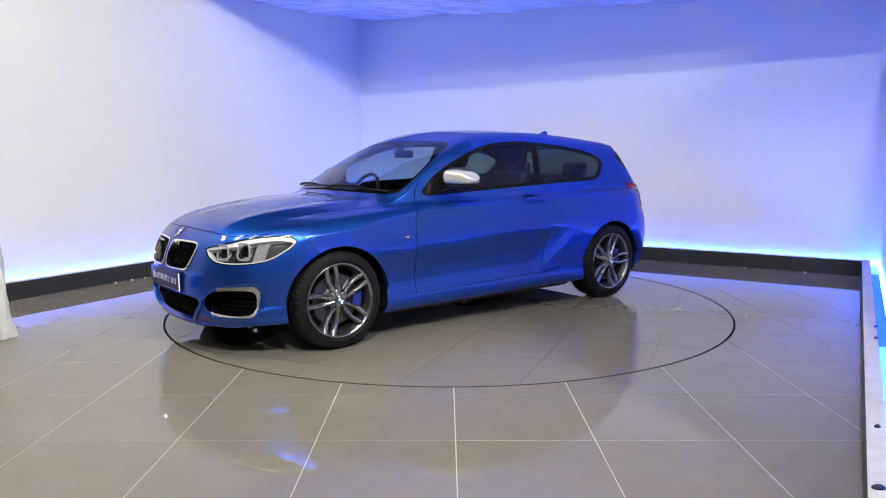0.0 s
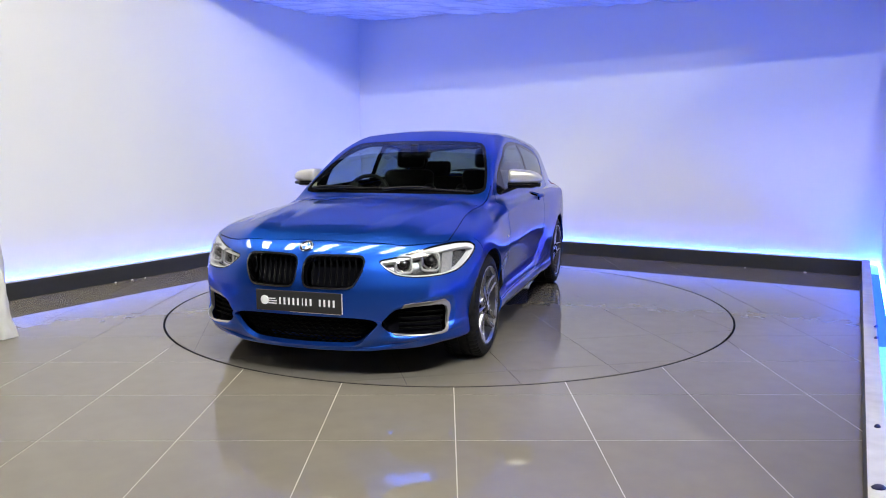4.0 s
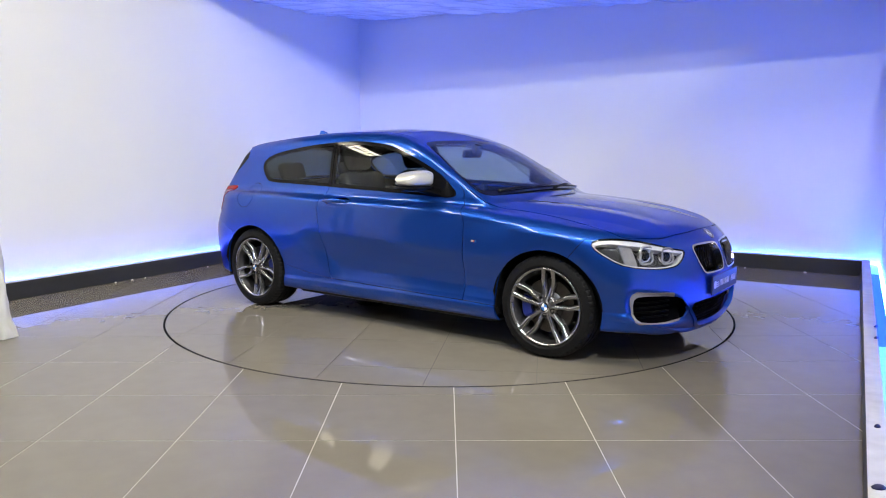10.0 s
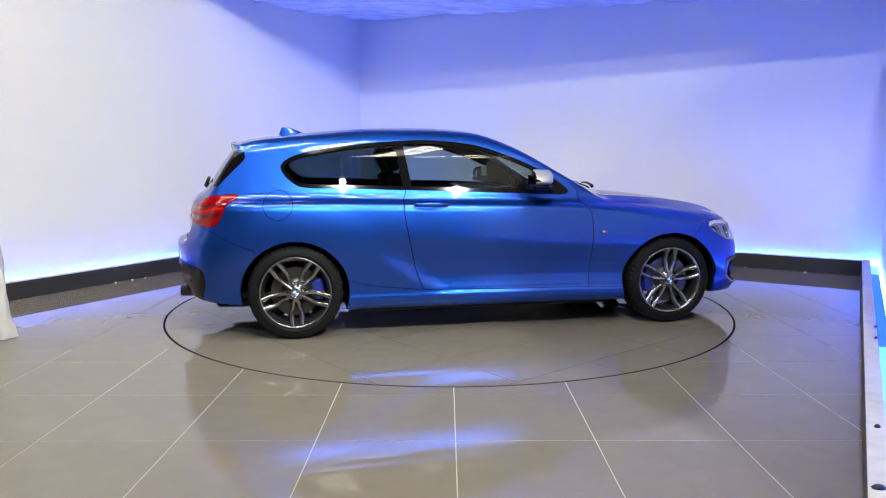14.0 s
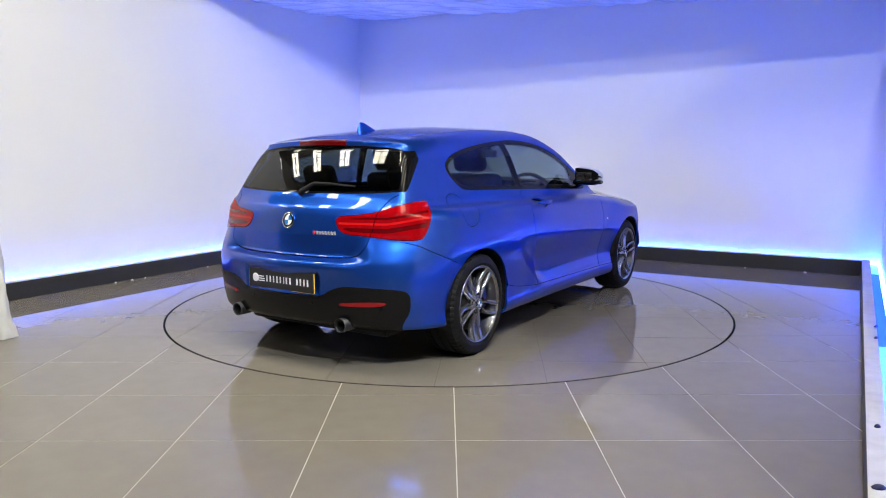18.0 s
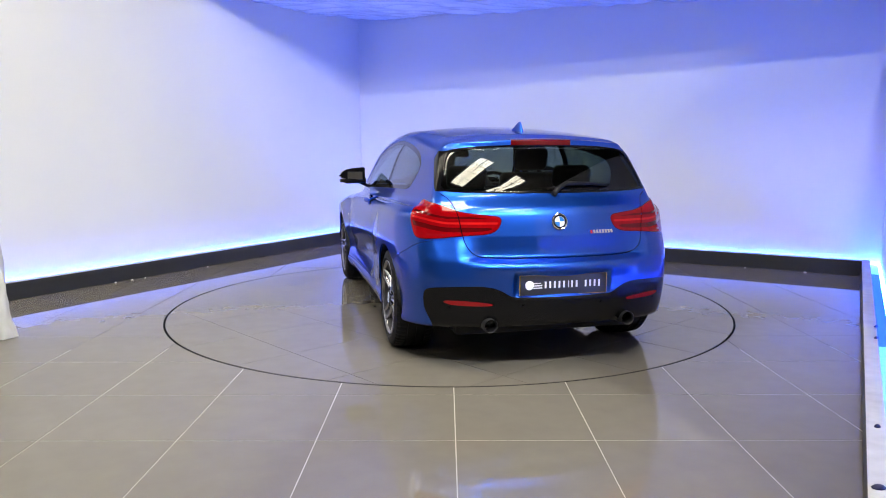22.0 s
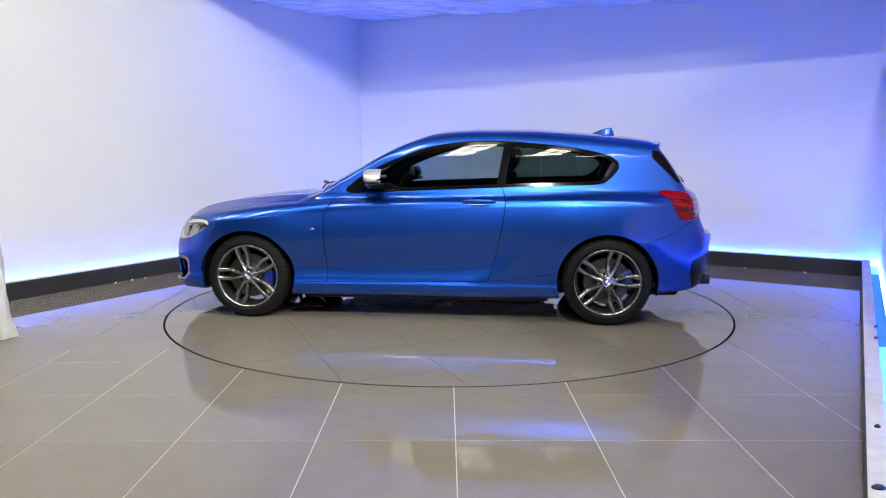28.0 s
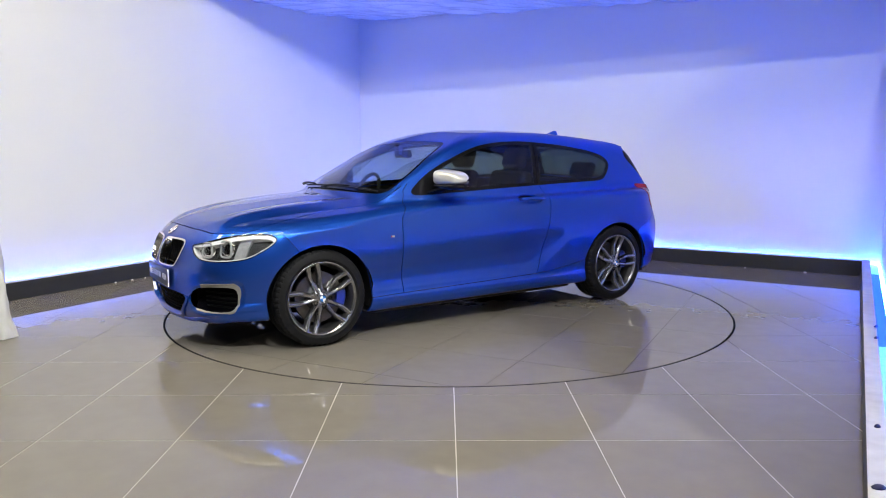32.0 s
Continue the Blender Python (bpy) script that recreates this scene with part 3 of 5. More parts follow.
# tail lamps
TAIL_LAMP = outline([(-1.735, 0.862), (-1.715, 0.890), (-1.64, 0.898), (-1.50, 0.908), (-1.40, 0.922), (-1.30, 0.946), (-1.20, 0.964), (-1.08, 0.974), (-1.00, 0.976), (-0.978, 0.945), (-0.995, 0.86), (-1.035, 0.795), (-1.075, 0.765), (-1.15, 0.758),
                     (-1.30, 0.766), (-1.50, 0.782), (-1.65, 0.789), (-1.71, 0.812)], 1)
tail_on = lambda x, y, z: (x < -1.55) & (z > 0.6) & (z < 1.02)
shell.carve(lambda x, y, z: TAIL_LAMP(y + x, z), "tail_edge", {"body"}, tail_on)
shell.carve(lambda x, y, z: TAIL_LAMP(y + x, z) + 0.004, "tail_lens", {"tail_edge"}, tail_on)
for z0, z1, kind in ((0.876, 0.888, "tail_dark"), (0.846, 0.858, "tail_guide"), (0.802, 0.828, "tail_dark")):
    slope = lambda x, y, z: z - 0.10 * np.maximum(y + x + 1.35, 0)
    inset = lambda x, y, z: TAIL_LAMP(y + x, z) + 0.020
    shell.carve(lambda x, y, z: np.maximum(slope(x, y, z) - z1, inset(x, y, z)), kind, {"tail_lens"}, tail_on)
    shell.carve(lambda x, y, z: slope(x, y, z) - z0, "tail_lens", {kind}, lambda x, y, z: slope(x, y, z) < (z0 + z1) / 2)
clear_box = lambda x, y, z: np.maximum(z - 0.792, np.abs(y + x + 1.27) - 0.10)
shell.carve(clear_box, "tail_clear", {"tail_lens"}, tail_on)
shell.carve(lambda x, y, z: z - 0.780, "tail_lens", {"tail_clear"}, tail_on)

# rear bumper's dark lower part
INSERT = outline([(-0.5, 0.443), (0.27, 0.443), (0.31, 0.452), (0.365, 0.488), (0.44, 0.509), (0.60, 0.506), (0.735, 0.492), (0.762, 0.462), (0.755, 0.36), (0.715, 0.285), (0.66, 0.10), (-0.5, 0.10)], 2)
behind = lambda x, y, z: (x < -1.7) & (z < 0.62)
shell.carve(lambda x, y, z: INSERT(y, z), "insert", {"body", "under"}, behind)
REFLECT = outline([(0.405, 0.396), (0.405, 0.412), (0.55, 0.424), (0.67, 0.424), (0.655, 0.408), (0.60, 0.396)], 2)
shell.carve(lambda x, y, z: REFLECT(y, z), "reflector", {"insert"}, behind)

# third brake lamp on the spoiler's edge
shell.carve(lambda x, y, z: np.maximum(y - 0.19, -x - 10), "brake_lamp", {"body"}, lambda x, y, z: (x < -1.755) & (z > 1.285) & (z < 1.345))

# shut lines
GAP = 0.0028
HOOD_LINE = outline([(2.000, -0.3), (2.000, 0.0), (1.990, 0.24), (1.968, 0.38), (1.935, 0.545), (1.80, 0.735), (1.70, 0.742), (1.525, 0.728), (1.273, 0.694), (1.05, 0.688), (0.85, 0.712), (0.77, 0.716), (0.60, 0.70), (0.60, -0.3)], 2)
hoodish = lambda x, y, z: (x > 0.66) & (z > 0.69)
shell.carve(lambda x, y, z: HOOD_LINE(x, y) + GAP, "hood", {"body"}, hoodish)
shell.carve(lambda x, y, z: HOOD_LINE(x, y) - GAP, "hood_seam", {"body"}, hoodish)
DOOR_LINE = outline([(0.66, 0.94), (0.700, 0.868), (0.737, 0.817), (0.746, 0.712), (0.735, 0.457), (0.728, 0.335), (0.724, 0.22), (0.70, 0.16), (0.25, 0.16), (-0.38, 0.16), (-0.44, 0.22), (-0.487, 0.325), (-0.523, 0.424), (-0.58, 0.679),
                     (-0.612, 0.865), (-0.600, 0.941), (-0.575, 1.0), (-0.60, 1.3), (0.3, 1.3), (0.66, 1.0)], 2)
flank = lambda x, y, z: (y > 0.6) & (x < 1.0) & (x > -1.0) & (z < 1.03)
shell.carve(lambda x, y, z: DOOR_LINE(x, z) + GAP, "door", {"body"}, flank)
shell.carve(lambda x, y, z: DOOR_LINE(x, z) - GAP, "door_seam", {"body"}, flank)
CUP = lambda x, z: (np.hypot((x + 0.418) / 0.118, (z - 0.890) / 0.034) - 1) * 0.034
shell.carve(lambda x, y, z: CUP(x, z), "cup", {"door"}, lambda x, y, z: (y > 0.6) & (np.abs(x + 0.4) < 0.3))
SILL = curve((-1.0, 0.392), (-0.936, 0.372), (-0.711, 0.333), (-0.462, 0.309), (0.249, 0.293), (0.984, 0.283), (1.1, 0.28))
shell.carve(lambda x, y, z: z - SILL(x) + 0.002, "skirt", {"body", "door", "door_seam"}, lambda x, y, z: (y > 0.5) & (np.abs(x) < 1.05))
shell.carve(lambda x, y, z: z - SILL(x) - 0.002, "sill_seam", {"body", "door", "door_seam"}, lambda x, y, z: (y > 0.5) & (np.abs(x) < 1.05))
FRONT_SEAM = lambda x, z: (x - 1.511) * 0.77 - (z - 0.642) * 0.635
shell.carve(lambda x, y, z: -(FRONT_SEAM(x, z) - 0.0022), "front_bumper", {"body"}, lambda x, y, z: (x > 1.3) & (z < 0.80))
shell.carve(lambda x, y, z: -(FRONT_SEAM(x, z) + 0.0022), "front_seam", {"body"}, lambda x, y, z: (x > 1.3) & (z < 0.76))
shell.retag({"body"}, "front_bumper", lambda x, y, z: (x > 1.70) & (z < 0.79))
REAR_SEAM = outline([(-1.585, 0.600), (-1.68, 0.634), (-1.80, 0.684), (-1.885, 0.735), (-2.02, 0.775), (-2.6, 0.775), (-2.6, 0.0), (-1.585, 0.0)], 1)
rearish = lambda x, y, z: (x < -1.45) & (z < 0.90)
GATE = outline([(-0.6, 0.660), (0.33, 0.658), (0.45, 0.663), (0.50, 0.682), (0.535, 0.725), (0.552, 0.79), (0.566, 0.90), (0.60, 0.99), (0.66, 1.02), (0.66, 1.6), (-0.6, 1.6)], 2)
gateish = lambda x, y, z: (x < -1.60) & (z < 1.02)
shell.carve(lambda x, y, z: GATE(y, z) + GAP, "tailgate", {"body"}, gateish)
shell.carve(lambda x, y, z: GATE(y, z) - GAP, "gate_seam", {"body"}, gateish)
for tag in ("tail_lens", "tail_dark", "tail_guide", "tail_edge"):
    shell.carve(lambda x, y, z: GATE(y, z) - GAP, "split", {tag}, gateish)
    shell.carve(lambda x, y, z: GATE(y, z) + GAP, tag + "_gate", {"split"}, gateish)
    shell.retag({"split"}, "gate_seam", lambda x, y, z: x < 9)
shell.carve(lambda x, y, z: REAR_SEAM(x, z) + 0.0022, "rear_bumper", {"body"}, rearish)
shell.carve(lambda x, y, z: REAR_SEAM(x, z) - 0.0022, "rear_seam", {"body"}, lambda x, y, z: rearish(x, y, z) & (y > 0.7))
shell.retag({"body"}, "tailgate", lambda x, y, z: (x < -1.62) & (z > 1.0) & (y < 0.63) & (z < 1.30))
# fuel flap, on one flank only
FLAP = lambda x, z: np.hypot(x + 1.445, z - 0.905) - 0.098
shell.carve(lambda x, y, z: FLAP(x, z), "flap_seam", {"body"}, lambda x, y, z: (y > 0.6) & (np.abs(x + 1.445) < 0.2))
shell.carve(lambda x, y, z: FLAP(x, z) + 0.005, "flap", {"flap_seam"}, lambda x, y, z: (y > 0.6) & (np.abs(x + 1.445) < 0.2))
# roof, wings and quarters
shell.retag({"body"}, "wing", lambda x, y, z: (x > 0.66) & (z < 1.0))
roofish = lambda x, y, z: (z > 1.25) & (y < 0.60) & (x < -1.3)
shell.carve(lambda x, y, z: x + 1.60 + 0.3 * y * y - 0.0024, "split", {"body"}, roofish)
shell.carve(lambda x, y, z: x + 1.60 + 0.3 * y * y + 0.0024, "spoiler", {"split"}, roofish)
shell.retag({"split"}, "spoiler_seam", lambda x, y, z: x < 9)
DITCH = lambda x, y: y - 0.505 * GREEN(x) / 0.756
ditchish = lambda x, y, z: (z > 1.27) & (x > -1.58) & (x < 0.10)
shell.carve(lambda x, y, z: DITCH(x, y) - 0.0022, "ditch", {"body"}, ditchish)
shell.carve(lambda x, y, z: DITCH(x, y) + 0.0022, "roof", {"ditch"}, ditchish)
shell.retag({"body"}, "roof", lambda x, y, z: (z > 1.345) & (y < 0.4) | ((z > 1.25) & (y < 0.49) & (x > -1.7)))
shell.ready()

emit = shell.emit
emit("hood", {"hood"}, PAINT, car)
emit("roof", {"roof"}, PAINT, car)
emit("spoiler", {"spoiler"}, PAINT, car)
emit("tailgate", {"tailgate"}, PAINT, car)
front_bumper = emit("front_bumper", {"front_bumper"}, PAINT, car)
rear_bumper = emit("rear_bumper", {"rear_bumper"}, PAINT, car)
emit("front_lip", {"lip"}, PAINT, front_bumper, push=0.010, rim=0.03)
emit("bumper_insert", {"insert"}, SATIN_GREY, rear_bumper, label="dark grey bumper insert")
emit("underbody", {"under"}, BLACK, car, label="black underbody")
emit("hood_shut_line", {"hood_seam"}, SEAM, car, push=-0.007, rim=0)
emit("tailgate_shut_line", {"gate_seam"}, SEAM, car, push=-0.007, rim=0)
emit("spoiler_joint", {"spoiler_seam"}, SEAM, car, push=-0.006, rim=0)
emit("windscreen", {"windscreen"}, SCREEN_GLASS, car, push=-0.001, rim=0)
emit("windscreen_surround", {"screen_edge"}, GLOSS_BLACK, car, push=-0.001, rim=0.01)
emit("rear_window", {"rear_glass"}, REAR_GLASS, car, push=-0.001, rim=0)
emit("rear_window_surround", {"rear_edge"}, GLOSS_BLACK, car, push=-0.001, rim=0.01)
emit("brake_light", {"brake_lamp"}, RED_DARK, car, push=0.002, label="red high-level brake light")
emit("grille_backing", {"kidney_hole"}, SEAM, car, push=-0.085, rim=0)
emit("intake_backing", {"intake_hole"}, SEAM, car, push=-0.07, rim=0)
doors, lamps, grilles = {}, {}, {}
for s, word in ((1, "left"), (-1, "right")):
    emit("door_shut_line", {"door_seam"}, SEAM, car, (s,), push=-0.007, rim=0, where=lambda x, y, z: x > 0)
    emit("door_shut_line", {"door_seam"}, SEAM, car, (s,), push=-0.007, rim=0, where=lambda x, y, z: x < 0)
    emit("pillar_joint", {"pillar_seam"}, SEAM, car, (s,), push=-0.007, rim=0)
    emit("roof_ditch", {"ditch"}, SEAM, car, (s,), push=-0.005, rim=0)
    emit("sill_joint", {"sill_seam"}, SEAM, car, (s,), push=-0.006, rim=0)
    emit("front_bumper_joint", {"front_seam"}, SEAM, car, (s,), push=-0.006, rim=0)
    emit("rear_bumper_joint", {"rear_seam"}, SEAM, car, (s,), push=-0.006, rim=0)
    emit("front_wing", {"wing"}, PAINT, car, (s,))
    doors[s] = emit("door", {"door"}, PAINT, car, (s,))
    emit("handle_cup", {"cup"}, PAINT, doors[s], (s,), push=-0.026, rim=0)
    emit("door_window", {"door_glass"}, SIDE_GLASS, doors[s], (s,), push=-0.003, rim=0)
    emit("quarter_panel", {"body", "flap", "flap_seam"} if s > 0 else {"body"}, PAINT, car, (s,))
    if s < 0:
        emit("flap_seam", {"flap_seam"}, SEAM, car, (s,), push=-0.004, rim=0)
        emit("fuel_flap", {"flap"}, PAINT, car, (s,))
    emit("quarter_window", {"quarter_glass"}, REAR_GLASS, car, (s,), push=-0.003, rim=0)
    emit("window_surround", {"window_trim"}, GLOSS_BLACK, car, (s,), push=-0.002, rim=0.015)
    emit("window_trim", {"sill_trim"}, GLOSS_BLACK, car, (s,), push=0.003, rim=0.012)
    emit("side_skirt", {"skirt"}, PAINT, car, (s,))
    grilles[s] = emit("grille_frame", {"kidney_ring"}, CHROME, car, (s,), push=0.009, rim=0.05, label="chrome kidney grille frame")
    emit("fog_trim", {"fog_trim"}, FOG_SILVER, front_bumper, (s,), push=0.004, rim=0.02, label="satin silver intake trim")
    emit("fog_intake", {"fog_hole"}, SEAM, front_bumper, (s,), push=-0.06, rim=0)
    lamp = lamps[s] = emit("headlight", {"lamp_edge", "lamp_bezel", "lamp_inner", "lamp_side"}, CLEAR, car, (s,), rim=0, label="clear headlight with white light bands and twin rings")
    emit("lamp_edge", {"lamp_edge"}, GLOSS_BLACK, lamp, (s,), push=-0.002, rim=0.02)
    emit("light_band", {"lamp_bezel"}, WHITE_LENS, lamp, (s,), push=-0.008, rim=0.05)
    emit("lamp_housing", {"lamp_inner"}, LAMP_GREY, lamp, (s,), push=-0.055, rim=0)
    emit("side_reflector", {"lamp_side"}, LAMP_PALE, lamp, (s,), push=-0.030, rim=0.03)
    gate_tail = emit("tail_light", {"tail_lens_gate"}, RED_LENS, car, (s,), push=0.004, rim=0.02, label="glossy red tail light on the tailgate")
    emit("tail_light_edge", {"tail_edge_gate"}, RED_DARK, gate_tail, (s,), push=0.001, rim=0.01)
    emit("tail_light_band", {"tail_dark_gate"}, RED_DARK, gate_tail, (s,), push=0.002, rim=0)
    emit("light_guide", {"tail_guide_gate"}, RED_BRIGHT, gate_tail, (s,), push=0.003, rim=0)
    tail = emit("tail_light", {"tail_lens"}, RED_LENS, car, (s,), push=0.004, rim=0.02, label="glossy red tail light")
    emit("tail_light_edge", {"tail_edge"}, RED_DARK, tail, (s,), push=0.001, rim=0.01)
    emit("tail_light_band", {"tail_dark"}, RED_DARK, tail, (s,), push=0.002, rim=0)
    emit("light_guide", {"tail_guide"}, RED_BRIGHT, tail, (s,), push=0.003, rim=0)
    emit("reversing_light", {"tail_clear"}, RED_REFLECTOR, tail, (s,), push=0.003, rim=0)
    emit("reflector", {"reflector"}, RED_REFLECTOR, rear_bumper, (s,), push=0.003, rim=0.01, label="red rear reflector")


def on_skin(y, z, ahead=True):
    """The x of the outer form at y, z, seen from the front or from behind."""
    xs = np.linspace(2.4, 1.2, 1201) if ahead else np.linspace(-2.4, -1.2, 1201)
    v = body_field(xs, np.full(1201, y), np.full(1201, z))
    return float(xs[np.argmax(v < 0)])


def skin_point(y, z, ahead=False, lift=0.0):
    return Vector((on_skin(y, z, ahead) + (lift if ahead else -lift), y, z))


# ---- wheels ----
def tyre_mesh(width, radius=0.318, inner=0.235):
    h = width / 2
    prof = [(inner, -h + 0.012), (inner + 0.02, -h), (radius - 0.045, -h - 0.006), (radius - 0.018, -h + 0.004), (radius - 0.004, -h + 0.020)]
    for c in (-0.055, 0.0, 0.055):
        prof += [(radius, c - 0.006), (radius - 0.007, c - 0.005), (radius - 0.007, c + 0.005), (radius, c + 0.006)]
    prof += [(radius - 0.004, h - 0.020), (radius - 0.018, h - 0.004), (radius - 0.045, h + 0.006), (radius - 0.062, h + 0.007), (radius - 0.066, h + 0.004), (inner + 0.012, h), (inner, h - 0.012)]
    shoulder = {3, 4, len(prof) - 7, len(prof) - 6}
    n = 224
    verts, faces = [], []
    for k, (r, a) in enumerate(prof):
        for i in range(n):
            q = r - (0.0055 if (k in shoulder and i % 4 == 0) else 0)
            t = 2 * math.pi * i / n
            verts.append((q * math.cos(t), a, q * math.sin(t)))
    m = len(prof)
    for k in range(m - 1):
        for i in range(n):
            j = (i + 1) % n
            faces.append((k * n + i, k * n + j, (k + 1) * n + j, (k + 1) * n + i))
    me = bpy.data.meshes.new("tyre")
    me.from_pydata(verts, [], [f[::-1] for f in faces])
    me.materials.append(RUBBER)
    me.polygons.foreach_set("use_smooth", [True] * len(me.polygons))
    me.set_sharp_from_angle(angle=radians(28))
    return me


def spoke_mesh(sign):
    """One leaf of a double spoke along +z, its face towards +y."""
    bm = bmesh.new()
    rings = []
    for k in range(9):
        f = k / 8
        r = 0.040 + f * 0.192
        away = sign * (0.0115 + 0.024 * min(1, f * 1.6) - 0.010 * max(0, f - 0.5) * 2 + 0.006 * f * f)
        ang = 0.0
        face = -0.006 - 0.016 * math.sin(math.pi * f) + 0.010 * f
        half = 0.0150 - 0.0015 * math.sin(math.pi * f) + 0.003 * f ** 4
        c = Vector((away, 0, r))
        t = Vector((math.cos(ang), 0, -math.sin(ang)))
        sec = [(-half - 0.003, face - 0.040), (-half, face - 0.008), (-half * 0.45, face + 0.001), (half * 0.45, face + 0.001), (half, face - 0.008), (half + 0.003, face - 0.040)]
        rings.append([bm.verts.new(c + t * a + Vector((0, b, 0))) for a, b in sec])
    for a, b in zip(rings, rings[1:]):
        for i in range(5):
            bm.faces.new((a[i], b[i], b[i + 1], a[i + 1]))
    bm.faces.new(rings[0])
    bm.faces.new(rings[-1][::-1])
    bmesh.ops.recalc_face_normals(bm, faces=bm.faces)
    me = mesh_of("spoke", bm, RIM, True)
    me.set_sharp_from_angle(angle=radians(50))
    return me


def roundel(name, r, parent, m):
    """A round quartered emblem facing +y of m."""
    bm = bmesh.new()
    lathe([(r, -0.004), (r, 0.002), (r * 0.91, 0.004), (r * 0.82, 0.002)], 32, "y", m, bm)
    k0 = len(bm.faces)
    lathe([(r * 0.82, 0.0015), (r * 0.66, 0.0015)], 32, "y", m, bm)
    k1 = len(bm.faces)
    lathe([(r * 0.66, 0.0018), (r * 0.61, 0.003)], 32, "y", m, bm)
    k2 = len(bm.faces)
    for q in range(4):
        c = bm.verts.new(m @ Vector((0, 0.0022, 0)))
        arc = [bm.verts.new(m @ Vector((r * 0.62 * math.cos(t), 0.0022, r * 0.62 * math.sin(t)))) for t in [math.pi / 2 * (q + i / 6) for i in range(7)]]
        for a, b in zip(arc, arc[1:]):
            bm.faces.new((c, a, b)).material_index = 3 if q % 2 else 2
    bm.faces.ensure_lookup_table()
    for i, f in enumerate(bm.faces):
        if i < k0 or k1 <= i < k2:
            f.material_index = 0
        elif i < k1:
            f.material_index = 1
    ob = part(name, bm, [CHROME, GLOSS_BLACK, PLATE_WHITE, BADGE_BLUE], parent, "round quartered blue and white emblem")
    return ob


SPOKES = [spoke_mesh(1), spoke_mesh(-1)]


def wheel(x, s, width, turn, caliper_at):
    y = s * (0.862 - width / 2)
    barrel = lathe([(0.236, -width / 2 + 0.01), (0.215, -width / 2 + 0.03), (0.205, 0.02), (0.212, width / 2 - 0.03), (0.226, width / 2 - 0.012), (0.232, width / 2 + 0.002), (0.239, width / 2 + 0.004), (0.243, width / 2 - 0.003), (0.238, width / 2 - 0.012)], 64)
    bmesh.ops.recalc_face_normals(barrel, faces=barrel.faces)
    for f in barrel.faces:
        f.material_index = 0 if f.calc_center_median().y > width / 2 - 0.018 else 1
    w = part("wheel", barrel, [RIM, RIM_DARK], car, "graphite double-spoke alloy wheel with a low-profile tyre", True)
    w.location = (x, y, 0.318)
    w.rotation_euler = (0, 0, 0 if s > 0 else math.pi)
    ty = new("tyre", TYRES[width])
    ty.parent = w
    tagged(ty, "black low-profile tyre")
    face = width / 2 - 0.004
    for k in range(5):
        for me in SPOKES:
            sp = new("spoke", me)
            sp.parent = w
            # angle from forward towards up, as seen from outside
            a = radians(turn + 72 * k)
            sp.matrix_local = Matrix.Translation((0, face, 0)) @ Matrix.Rotation(math.pi / 2 - (a if s > 0 else math.pi - a), 4, "Y")
    bm = lathe([(0.0001, 0.0), (0.03, 0.0), (0.036, -0.004), (0.066, -0.012), (0.072, -0.022), (0.070, -0.05)], 40)
    hub = part("hub", bm, RIM, w, smooth=True)
    hub.location = (0, face - 0.002, 0)
    roundel("hub_cap", 0.033, w, Matrix.Translation((0, face + 0.002, 0)))
    for k in range(5):
        a = radians(turn + 36 + 72 * k)
        ca = math.cos(a) * (1 if s > 0 else -1)
        bm = lathe([(0.0001, 0.0), (0.011, 0.0), (0.0115, 0.014), (0.016, 0.016)], 12)
        bolt = part("wheel_bolt", bm, GLOSS_BLACK, w, smooth=True)
        bolt.location = (0.054 * ca, face - 0.021, 0.054 * math.sin(a))
    bm = lathe([(0.06, 0.03), (0.165, 0.03), (0.168, 0.026), (0.168, 0.006), (0.165, 0.002), (0.06, 0.002)], 56)
    part("brake_disc", bm, DISC_STEEL, w, smooth=False).location = (0, 0.015, 0)
    bm = lathe([(0.02, 0.06), (0.085, 0.055), (0.10, 0.03)], 40)
    part("disc_bell", bm, RIM_DARK, w, smooth=True).location = (0, 0.005, 0)
    bm = bmesh.new()
    n = 10
    rows = []
    for i in range(n + 1):
        t = radians(caliper_at - 24 + 48 * i / n)
        cx, cz = math.cos(t) * (1 if s > 0 else -1), math.sin(t)
        e = 0.006 if i in (0, n) else 0
        rows.append([bm.verts.new((cx * r, a, cz * r)) for r, a in ((0.118 + e, 0.058 - e), (0.178 - e, 0.058 - e), (0.190 - e, 0.045 - e), (0.190 - e, -0.02), (0.118 + e, -0.02))])
    for a, b in zip(rows, rows[1:]):
        for k in range(5):
            bm.faces.new((a[k], a[(k + 1) % 5], b[(k + 1) % 5], b[k]))
    bm.faces.new(rows[0])
    bm.faces.new(rows[-1][::-1])
    bmesh.ops.recalc_face_normals(bm, faces=bm.faces)
    part("brake_caliper", bm, CALIPER, w, "glossy blue brake caliper").location = (0, 0.01, 0)
    return w


TYRES = {0.225: tyre_mesh(0.225), 0.245: tyre_mesh(0.245)}
wheel(AX, 1, 0.225, 75, 185)
wheel(AX, -1, 0.225, 86, 185)
wheel(-AX, 1, 0.245, 105, 175)
wheel(-AX, -1, 0.245, 55, 5)

